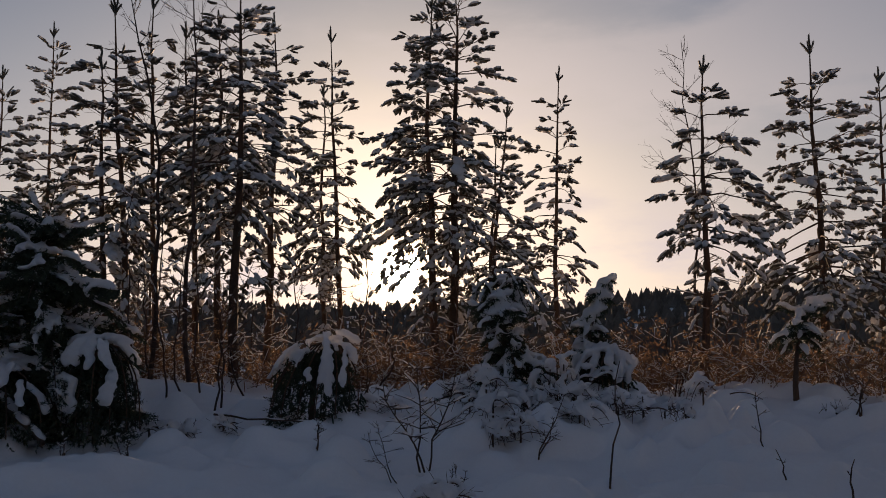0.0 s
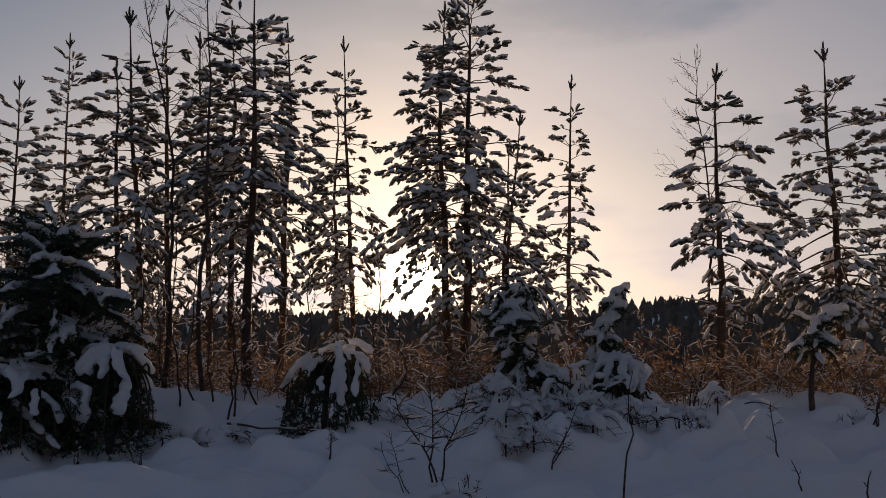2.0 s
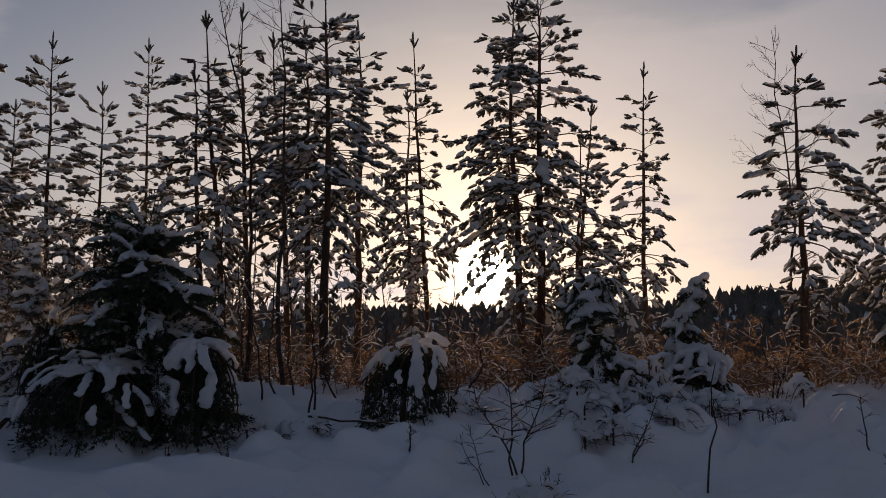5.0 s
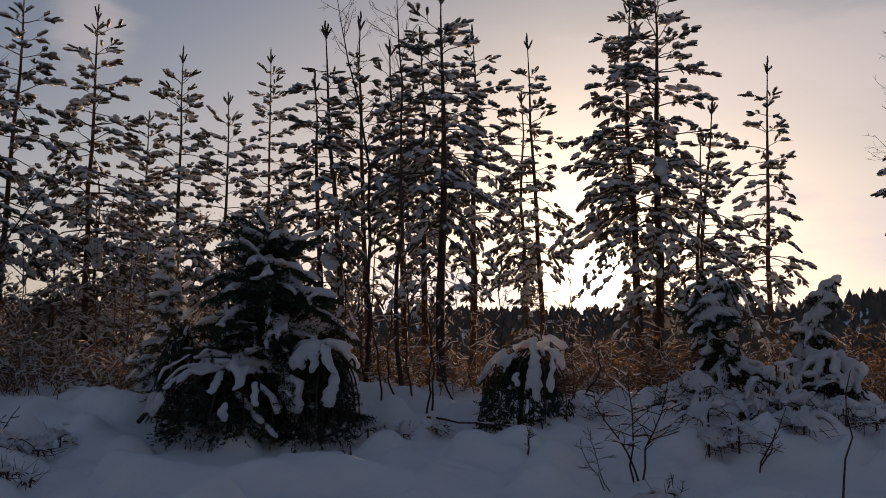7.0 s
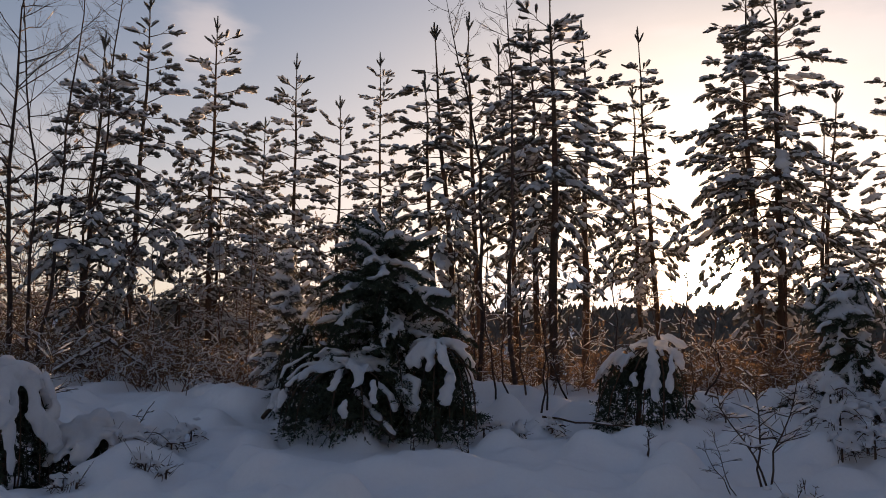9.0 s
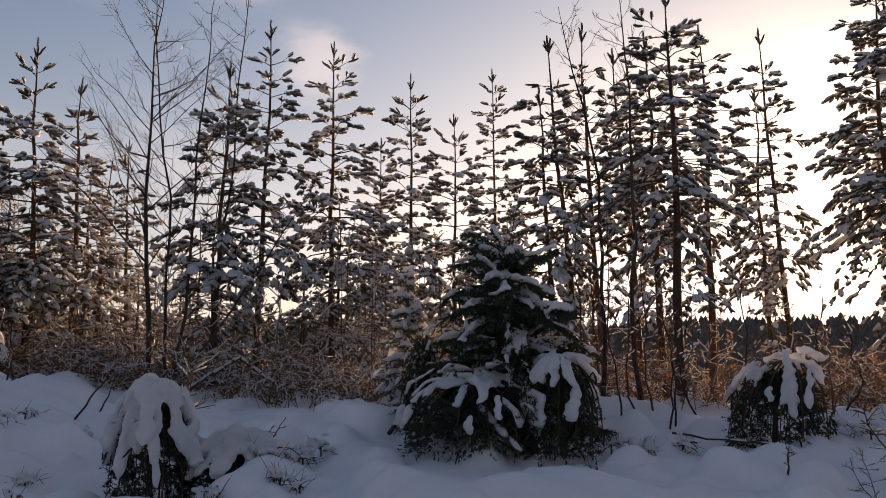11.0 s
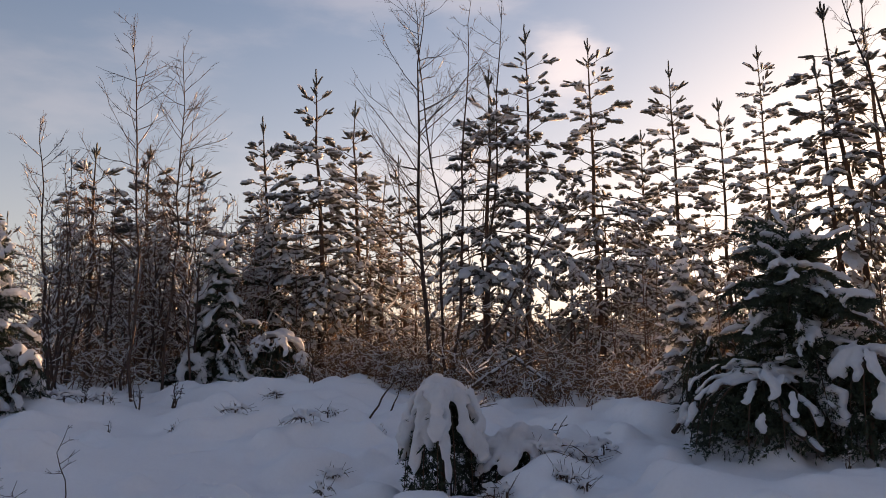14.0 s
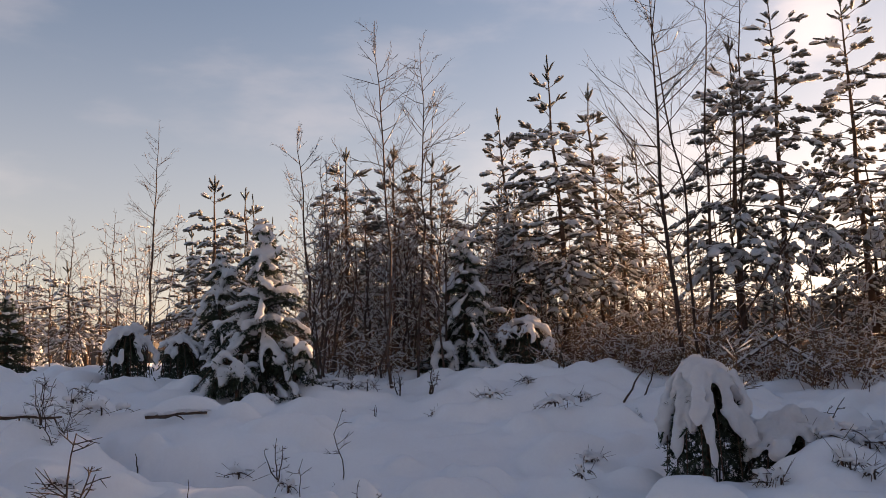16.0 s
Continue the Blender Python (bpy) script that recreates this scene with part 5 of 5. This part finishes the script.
snow_bush(-9.72, 2.45, 0.14, 0.17, seed=437, arms=7, thick=0.046, cover=1.0, green=False, label='small snow-covered tuft of dead grass and twigs')
snow_bush(-5.76, 6.91, 0.12, 0.19, seed=438, arms=7, thick=0.047, cover=1.0, green=False, label='small snow-covered tuft of dead grass and twigs')
snow_bush(-13.00, 1.20, 0.13, 0.19, seed=439, arms=7, thick=0.055, cover=1.0, green=False, label='small snow-covered tuft of dead grass and twigs')
snow_bush(-6.83, 4.83, 0.15, 0.13, seed=440, arms=7, thick=0.034, cover=1.0, green=False, label='small snow-covered tuft of dead grass and twigs')
snow_bush(-5.85, 6.93, 0.20, 0.11, seed=441, arms=7, thick=0.045, cover=1.0, green=False, label='small snow-covered tuft of dead grass and twigs')
snow_bush(-7.05, 6.37, 0.20, 0.14, seed=442, arms=7, thick=0.035, cover=1.0, green=False, label='small snow-covered tuft of dead grass and twigs')
snow_bush(-10.90, 6.34, 0.16, 0.20, seed=443, arms=7, thick=0.040, cover=1.0, green=False, label='small snow-covered tuft of dead grass and twigs')
snow_bush(-11.37, 5.76, 0.16, 0.19, seed=444, arms=7, thick=0.042, cover=1.0, green=False, label='small snow-covered tuft of dead grass and twigs')
snow_bush(-6.34, 6.48, 0.19, 0.19, seed=445, arms=7, thick=0.054, cover=1.0, green=False, label='small snow-covered tuft of dead grass and twigs')
# bare saplings and twigs in the snow
shrub(-0.19, 8.90, 1.10, lean=(0, 0), seed=160, stems=3, fork=18, girth=0.012, spread=0.55, snow=1.0, label='bare sapling with iced twigs against the light')
shrub(-0.47, 8.69, 0.60, lean=(-0.35, 0), seed=161, stems=2, fork=9, girth=0.006, snow=1.0)
shrub(1.50, 8.16, 1.15, lean=(0.1, 0), seed=162, stems=1, fork=2, girth=0.011, snow=0.0, label='single bent bare stem rising from the snow')
shrub(3.24, 8.93, 0.59, lean=(-0.12, 0), seed=163, stems=1, fork=5, girth=0.009, snow=0.2)
shrub(3.11, 8.02, 0.30, lean=(-0.4, 0), seed=164, stems=1, fork=2, girth=0.009, snow=0.2)
shrub(3.38, 7.47, 0.37, lean=(0.15, 0), seed=165, stems=1, fork=1, girth=0.012, snow=0.0)
shrub(5.32, 11.31, 0.54, lean=(0.0, 0), seed=166, stems=3, fork=3, girth=0.012, snow=0.6)
shrub(0.10, 7.90, 0.43, lean=(0, 0), seed=167, stems=3, fork=6, girth=0.007, snow=0.4)
shrub(3.69, 14.02, 1.32, lean=(0, 0), seed=168, stems=2, fork=4, girth=0.016, snow=0.3)
shrub(-1.18, 12.95, 0.95, lean=(0, 0), seed=169, stems=2, fork=4, girth=0.014, snow=0.3)
shrub(-1.40, 9.70, 0.37, lean=(0, 0), seed=170, stems=2, fork=7, girth=0.008, snow=0.8)
shrub(-3.20, 8.94, 0.27, lean=(0, 0), seed=171, stems=4, fork=6, girth=0.007, snow=1.0)
shrub(-3.63, 8.45, 0.25, lean=(0, 0), seed=172, stems=4, fork=5, girth=0.007, snow=1.0)
shrub(1.01, 9.55, 0.67, lean=(0.4, 0), seed=173, stems=2, fork=6, girth=0.01, snow=0.5)
shrub(-7.40, 0.55, 0.98, lean=(0, 0), seed=174, stems=3, fork=7, girth=0.012, snow=0.2, label='dark forked twigs poking out of the snow')
shrub(-9.02, 3.32, 0.77, lean=(0, 0), seed=175, stems=1, fork=6, girth=0.007, snow=0.2)
shrub(-8.33, 2.63, 0.54, lean=(0, 0), seed=176, stems=1, fork=3, girth=0.006, snow=0.1)
shrub(-9.44, 2.79, 0.46, lean=(0, 0), seed=177, stems=3, fork=4, girth=0.008, snow=0.9, spread=0.7)
shrub(-7.85, 3.01, 0.32, lean=(0, 0), seed=178, stems=2, fork=3, girth=0.006, snow=0.5, spread=0.8)
shrub(-7.94, 1.51, 0.40, lean=(0, 0), seed=179, stems=1, fork=1, girth=0.007, snow=0.0)
shrub(-10.87, 1.62, 0.34, lean=(0, 0), seed=180, stems=1, fork=1, girth=0.012, snow=0.0)
shrub(-12.15, 8.60, 0.93, lean=(-0.06, 0.0), seed=181, stems=2, fork=3, girth=0.015, snow=0.1)
shrub(-10.20, 8.46, 0.54, lean=(0.3, 0.3), seed=182, stems=1, fork=1, girth=0.014, snow=0.1)
shrub(-6.85, 7.89, 0.54, lean=(0.5, 0.2), seed=183, stems=2, fork=6, girth=0.01, snow=0.1)
shrub(-7.42, 7.05, 1.45, lean=(0.12, 0.05), seed=190, stems=3, fork=12, girth=0.011, snow=1.0, spread=0.35, label='snow-lined bare twigs arching over the drooping evergreen')
shrub(-11.48, 0.95, 0.91, lean=(0, 0), seed=184, stems=5, fork=9, girth=0.008, snow=0.7, spread=0.5)
shrub(-12.00, 0.73, 0.68, lean=(0, 0), seed=185, stems=4, fork=8, girth=0.008, snow=0.6, spread=0.5)
shrub(-12.89, 5.91, 0.40, lean=(0, 0), seed=186, stems=3, fork=4, girth=0.012, snow=1.0, spread=0.5)
shrub(-12.75, 6.39, 0.42, lean=(0, 0), seed=187, stems=4, fork=4, girth=0.012, snow=1.0, spread=0.6)
shrub(-13.85, 5.51, 0.45, lean=(0, 0), seed=188, stems=5, fork=5, girth=0.012, snow=1.0, spread=0.5)
shrub(-11.78, 4.99, 0.25, lean=(0, 0), seed=189, stems=2, fork=3, girth=0.008, snow=0.6)
# fallen branches and logs
stick((-11.94, 1.92, 1.03), (-12.17, 2.73, 1.04), 0.030, seed=400, snow=1.0, name='fallen_log', label='dark fallen log half sunk in snow', forks=1)
stick((-11.93, 0.24, 1.10), (-12.28, 0.99, 1.06), 0.022, seed=401, label='thin dark branch lying on the snow')
stick((-4.83, 9.53, 1.23), (-4.19, 9.27, 0.74), 0.045, seed=402, forks=2, snow=1.0, label='broken branch propped against the spruce, snow on top')
stick((-6.04, 9.43, 0.90), (-5.94, 9.95, 1.34), 0.030, seed=403, forks=3, snow=0.5)
stick((-2.84, 10.89, 0.95), (-1.57, 10.63, 0.87), 0.014, seed=404, forks=5, snow=0.5, label='long thin branch arched over the snow')
stick((-10.50, 10.63, 1.42), (-10.19, 11.44, 1.92), 0.030, seed=405, forks=3, snow=1.0)
stick((-10.27, 11.50, 1.90), (-9.36, 11.60, 1.31), 0.030, seed=406, forks=3, snow=1.0)
stick((-9.99, 7.96, 1.02), (-10.06, 8.49, 1.53), 0.016, seed=407, forks=0, snow=0.0, label='dark bare stick leaning out of the snow')
stick((-12.05, 8.41, 1.15), (-12.00, 8.47, 1.52), 0.014, seed=408, forks=0, snow=0.0, label='dark bare stick leaning out of the snow')
stick((0.33, 9.59, 0.46), (1.18, 10.53, 1.16), 0.012, seed=409, forks=3, snow=0.3)
stick((0.63, 10.38, 1.04), (1.60, 11.08, 1.27), 0.016, seed=410, forks=3, snow=0.9)
stick((-10.03, 11.83, 1.51), (-8.40, 12.76, 1.22), 0.020, seed=411, forks=5, snow=1.0)
stick((-13.53, 9.93, 1.41), (-12.46, 11.21, 1.51), 0.020, seed=412, forks=5, snow=1.0)
stick((-14.27, 10.81, 1.53), (-13.53, 11.32, 1.65), 0.017, seed=450, forks=5, snow=0.95, label='dead branch at the thicket edge, heaped with snow')
stick((-8.62, 13.25, 1.08), (-9.00, 13.65, 1.73), 0.018, seed=451, forks=5, snow=0.95, label='dead branch at the thicket edge, heaped with snow')
stick((-9.84, 13.18, 1.21), (-9.98, 12.60, 1.19), 0.019, seed=452, forks=5, snow=0.95, label='dead branch at the thicket edge, heaped with snow')
stick((-15.12, 8.65, 1.43), (-14.69, 9.19, 1.93), 0.017, seed=453, forks=5, snow=0.95, label='dead branch at the thicket edge, heaped with snow')
stick((-14.85, 9.48, 1.56), (-14.56, 9.82, 1.84), 0.020, seed=454, forks=5, snow=0.95, label='dead branch at the thicket edge, heaped with snow')
stick((-10.96, 12.50, 1.30), (-10.12, 12.65, 1.57), 0.018, seed=455, forks=5, snow=0.95, label='dead branch at the thicket edge, heaped with snow')
stick((-12.66, 12.22, 1.12), (-12.80, 12.56, 1.28), 0.018, seed=456, forks=5, snow=0.95, label='dead branch at the thicket edge, heaped with snow')
stick((-9.98, 12.46, 1.09), (-9.28, 12.47, 1.49), 0.021, seed=457, forks=5, snow=0.95, label='dead branch at the thicket edge, heaped with snow')
stick((-10.45, 12.99, 1.11), (-11.39, 12.79, 1.60), 0.015, seed=458, forks=5, snow=0.95, label='dead branch at the thicket edge, heaped with snow')
stick((-13.78, 11.65, 1.43), (-14.74, 11.55, 1.56), 0.019, seed=459, forks=5, snow=0.95, label='dead branch at the thicket edge, heaped with snow')
stick((-9.01, 12.98, 1.11), (-10.50, 12.82, 1.62), 0.018, seed=460, forks=5, snow=0.95, label='dead branch at the thicket edge, heaped with snow')
stick((-14.98, 9.04, 1.44), (-15.97, 9.38, 1.85), 0.015, seed=461, forks=5, snow=0.95, label='dead branch at the thicket edge, heaped with snow')
stick((-11.48, 12.41, 1.10), (-11.42, 12.94, 1.10), 0.023, seed=462, forks=5, snow=0.95, label='dead branch at the thicket edge, heaped with snow')
stick((-13.89, 10.61, 1.45), (-12.48, 10.55, 1.58), 0.015, seed=463, forks=5, snow=0.95, label='dead branch at the thicket edge, heaped with snow')
stick((-12.63, 12.32, 1.10), (-12.16, 12.55, 1.36), 0.013, seed=464, forks=5, snow=0.95, label='dead branch at the thicket edge, heaped with snow')
stick((-11.15, 12.08, 1.17), (-11.92, 12.20, 1.15), 0.022, seed=465, forks=5, snow=0.95, label='dead branch at the thicket edge, heaped with snow')
stick((-11.44, 11.91, 1.12), (-12.74, 11.98, 1.91), 0.022, seed=466, forks=5, snow=0.95, label='dead branch at the thicket edge, heaped with snow')
stick((-14.22, 10.27, 1.55), (-13.84, 10.54, 2.10), 0.013, seed=467, forks=5, snow=0.95, label='dead branch at the thicket edge, heaped with snow')
stick((-13.45, 11.90, 1.42), (-13.91, 12.28, 1.58), 0.023, seed=468, forks=5, snow=0.95, label='dead branch at the thicket edge, heaped with snow')
stick((-14.55, 11.11, 1.38), (-13.23, 11.24, 1.85), 0.017, seed=469, forks=5, snow=0.95, label='dead branch at the thicket edge, heaped with snow')
stick((-15.31, 9.79, 1.36), (-14.16, 9.50, 2.22), 0.017, seed=470, forks=5, snow=0.95, label='dead branch at the thicket edge, heaped with snow')
stick((-13.15, 11.83, 1.29), (-13.94, 11.93, 1.82), 0.022, seed=471, forks=5, snow=0.95, label='dead branch at the thicket edge, heaped with snow')
stick((-14.80, 8.77, 1.49), (-15.46, 9.02, 1.65), 0.024, seed=472, forks=5, snow=0.95, label='dead branch at the thicket edge, heaped with snow')
stick((-11.04, 11.77, 1.22), (-11.20, 12.21, 1.68), 0.016, seed=473, forks=5, snow=0.95, label='dead branch at the thicket edge, heaped with snow')

# ---- thickets, woods and distance ----


def undergrowth():
    """The tangle of low leafless brush behind the crest, with snow on its twigs."""
    rng = np.random.default_rng(7)
    P, R, Q, RQ, S, SR, leaf_c, leaf_d = [], [], [], [], [], [], [], []
    for n in range(1020):
        a = rng.uniform(-32, 70)
        d0 = 14.8 + 1.8 * smooth(38, 54, a)
        d = d0 + 16 * rng.random() ** 1.8
        big = 1.0
        if n >= 760:  # coarser scrub down in the hollow
            a, d, big = rng.uniform(-32, 44), rng.uniform(32, 92), 2.3
        x, y = polar(a, d)
        z = gz(x, y)
        h = rng.uniform(0.5, 1.3) + (1.2 if a < 28 else 0.7) * smooth(d0, d0 + 8, d) * rng.random()
        for k in range(5):  # stems, each with crooked side twigs
            b = rng.random() * 6.28
            out = np.array([math.cos(b), math.sin(b), 0])
            ln = h * rng.uniform(0.6, 1.15)
            q = np.linspace(0, 1, 4)[:, None]
            base = np.array([x, y, z]) + big * rng.normal(0, 0.45, 3) * [1, 1, 0]
            go = out * ln * rng.uniform(0.05, 0.9) + np.array([0, 0, ln])
            pts = base + go * q - np.array([0, 0, 0.5 * ln]) * q ** 3 * rng.random() + rng.normal(0, 0.05, 3) * q
            r = rng.uniform(0.004, 0.009) * big
            P.append(pts)
            R.append((r, r * 0.85, r * 0.65, r * 0.4))
            for _ in range(7 if big == 1 else 4):
                c = on_curve(pts, np.array(rng.uniform(0.15, 0.98)))
                g = unit(rng.standard_normal(3) * [1, 1, 0.55] + [0, 0, 0.15])
                l2 = rng.uniform(0.10, 0.36) * big
                kink = rng.normal(0, 0.16, (3, 3)) * l2
                kink[0] = 0
                tw = c + g * l2 * np.array([[0], [0.5], [1.0]]) + kink
                Q.append(tw)
                RQ.append((r * 0.6, r * 0.48, r * 0.3))
                if rng.random() < 0.8:
                    leaf_c += [tw[1], tw[2]]
                    leaf_d += [g, g]
                if rng.random() < (0.42 + 0.26 * smooth(12, 30, a)) * (1 if big == 1 else 0.45):
                    S.append(tw + [0, 0, r * 0.9])
                    w = (rng.uniform(0.006, 0.013) + 0.006 * rng.random() * smooth(12, 30, a)) * big
                    SR.append((w * 0.7, w, w * 0.5))
    ob = new("undergrowth", Soup().add(tubes(np.array(P), np.array(R), 3)).add(tubes(np.array(Q), np.array(RQ), 3)).mesh("undergrowth", M_BRUSH))
    tagged(ob, "tangled reddish brown leafless brush behind the snow crest", "undergrowth", kind="stuff")
    ob = new("dry_leaves", Soup().add(tufts(leaf_c, leaf_d, 0.16, 3, 0.06, 0.030, rng, 0.9)).mesh("dry_leaves", M_LEAF, False))
    tagged(ob, "small withered leaves and needles on the brush", "dry leaves", kind="stuff")
    ob = new("snow_on_undergrowth", Soup().add(tubes(np.array(S), np.array(SR), 3)).mesh("snow_on_undergrowth", M_LOAD))
    tagged(ob, "strips of snow lying on the brush twigs", "snow", kind="stuff")


def far_woods():
    """Conifers on the far slopes, each a ragged spire."""
    rng = np.random.default_rng(9)
    soup = Soup()
    sides, rings = 5, 3
    for _ in range(9000):
        a = rng.uniform(-60, 120)
        d = 95 + 330 * rng.random() ** 0.8
        x, y = polar(a, d)
        h = rng.uniform(2.6, 5.0) * (1 + 0.25 * float(smooth(10, -20, a)))
        r = h * rng.uniform(0.24, 0.38)
        ang = np.arange(sides) * 2 * np.pi / sides + rng.random()
        v = []
        for k in range(rings):
            f = k / rings
            rr = r * (1 - f) ** 0.6 * (1.0 + 0.35 * rng.standard_normal(sides).clip(-1, 1)) * (1.15 if k % 2 == 0 else 0.75)
            v.append(np.stack([x + rr * np.cos(ang), y + rr * np.sin(ang), np.full(sides, h * (0.02 + 0.95 * f))], -1))
        v = np.concatenate(v + [np.array([[x + rng.normal(0, 0.1), y, h]])])
        v[:, 2] += float(relief(np.array([x]), np.array([y]))[0])
        f = []
        for k in range(rings - 1):
            for s in range(sides):
                i, j = k * sides + s, k * sides + (s + 1) % sides
                f += [(i, j, i + sides), (j, j + sides, i + sides)]
        b = (rings - 1) * sides
        f += [(b + s, b + (s + 1) % sides, rings * sides) for s in range(sides)]
        soup.add((v, np.array(f)))
    ob = new("far_woods", soup.mesh("far_woods", M_FAR, False))
    tagged(ob, "dark conifer forest on the far low ridge", "forest", kind="stuff")


def back_rows():
    """Pines deeper in the wood, and unseen ones added behind, copied from a few grown forms."""
    rng = random.Random(21)
    forms = [pine(0, 60 + 2 * k, (0.05 * k, 0.1, 6.0), crown=0.12, radius=1.35, seed=200 + k, lite=True, snow=0.5, big=4, name="pine_tree", label="young pine dusted with snow, deeper in the wood or added unseen behind") for k in range(4)]
    spots = []
    for _ in range(44):
        a = rng.uniform(26, 76)
        d = rng.uniform(20.5, 36)
        spots.append((a, d, rng.uniform(0.50, 0.90)))
    for _ in range(14):
        a = rng.uniform(-29, 26)
        if -5 < a < 12:  # a gap towards the sun
            a += 17
        d = rng.uniform(20, 34)
        spots.append((a, d, rng.uniform(0.34, 0.60)))
    for k in range(15):  # a closer second row
        spots.append((18 + 36 * (k + rng.random()) / 15, rng.uniform(19.0, 25.0), rng.uniform(0.55, 0.92)))
    for k in range(34):  # tall pines added out of view behind the camera to block skylight
        a = 116 + 200 * (k + rng.random()) / 34
        spots.append((a, rng.uniform(8.5, 15), rng.uniform(1.5, 2.1)))
    for k, (a, d, s) in enumerate(spots):
        x, y = polar(a, d)
        m = Matrix.Translation((x, y, gz(x, y) - 0.05)) @ Matrix.Rotation(rng.uniform(0, 6.28), 4, "Z")
        src = forms[k % 4]
        src.scale = (s, s, s)
        copy_thing(src, m)
    for k, src in enumerate(forms):
        src.scale = (0.9, 0.9, 0.9)
        x, y = polar(34 + 8 * k, 26)
        src.location = (x, y, gz(x, y) - 0.05)


def thicket():
    """Slender leafless saplings that fill the wood's edge, too many to count."""
    rng = np.random.default_rng(17)
    T, TR, P, R, Q, RQ, S, SR, leaf_c, leaf_d = [], [], [], [], [], [], [], [], [], []
    for n in range(390):
        a = 94 - 122 * rng.random() ** 1.25
        if n >= 290:
            a = rng.uniform(57, 71)
        if a < 26 and rng.random() < 0.45:
            a = rng.uniform(26, 60)
        d = 16.2 + 1.5 * smooth(38, 54, a) + 7.5 * smooth(66, 78, a) + 13 * rng.random() ** 1.3
        x, y = polar(a, d)
        tall = smooth(14, 30, a)
        h = rng.uniform(1.8, 2.9) + (rng.uniform(0.4, 2.4) if a > 45 else rng.uniform(0.2, 1.6)) * tall
        base = np.array([x, y, gz(x, y) - 0.05])
        stem = base + stem_curve((rng.normal(0, 0.10 * h), rng.normal(0, 0.10 * h), h), 5, rng, 0.12)
        T.append(stem)
        TR.append(np.linspace(rng.uniform(0.010, 0.020), 0.004, 5))
        for k in range(17):
            f = rng.uniform(0.15, 0.98)
            b = rng.random() * 6.28
            e = radians(rng.uniform(-5, 55))
            g = np.array([math.cos(b) * math.cos(e), math.sin(b) * math.cos(e), math.sin(e)])
            ln = (0.18 + 0.22 * h * (1.05 - f)) * rng.uniform(0.6, 1.2)
            c = on_curve(stem, np.array(f))
            pts = np.stack([c, c + g * ln * 0.5 + rng.normal(0, 0.03, 3), c + g * ln - [0, 0, 0.12 * ln * rng.random()]])
            P.append(pts)
            R.append((0.007, 0.0055, 0.004))
            for _ in range(3):
                u = on_curve(pts, np.array(rng.uniform(0.2, 1)))
                Q.append(np.stack([u, u + unit(g + 0.9 * rng.standard_normal(3)) * ln * rng.uniform(0.2, 0.5)]))
                RQ.append((0.0045, 0.003))
                if rng.random() < 0.30 + 0.30 * smooth(14, 50, a):
                    S.append(np.stack([Q[-1][0], Q[-1].mean(0), Q[-1][1]]) + [0, 0, 0.008])
                    SR.append((0.006, 0.011, 0.005))
                # translucent leaves added so the thicket glows golden against the sun
                if rng.random() < 0.45:
                    leaf_c.append(Q[-1][1])
                    leaf_d.append(g)
            if rng.random() < 0.75:
                S.append(pts + [0, 0, 0.010])
                w = rng.uniform(0.008, 0.020) + 0.006 * smooth(48, 58, a) * rng.random()
                SR.append((w * 0.6, w, w * 0.6))
    soup = Soup().add(tubes(np.array(T), np.array(TR), 4)).add(tubes(np.array(P), np.array(R), 3)).add(tubes(np.array(Q), np.array(RQ), 3))
    ob = new("sapling_thicket", soup.mesh("sapling_thicket", M_BRUSH))
    tagged(ob, "dense reddish brown thicket of leafless saplings", "thicket", kind="stuff")
    ob = new("thicket_glow_leaves", Soup().add(tufts(leaf_c, leaf_d, 0.12, 3, 0.055, 0.028, rng, 0.9)).mesh("thicket_glow_leaves", M_LEAF, False))
    tagged(ob, "small withered leaves added to the saplings to glow in the low sun", "dry leaves", kind="stuff")
    ob = new("snow_on_thicket", Soup().add(tubes(np.array(S), np.array(SR), 3)).mesh("snow_on_thicket", M_LOAD))
    tagged(ob, "strips of snow lying on the thicket's branches", "snow", kind="stuff")


undergrowth()
thicket()
far_woods()
back_rows()
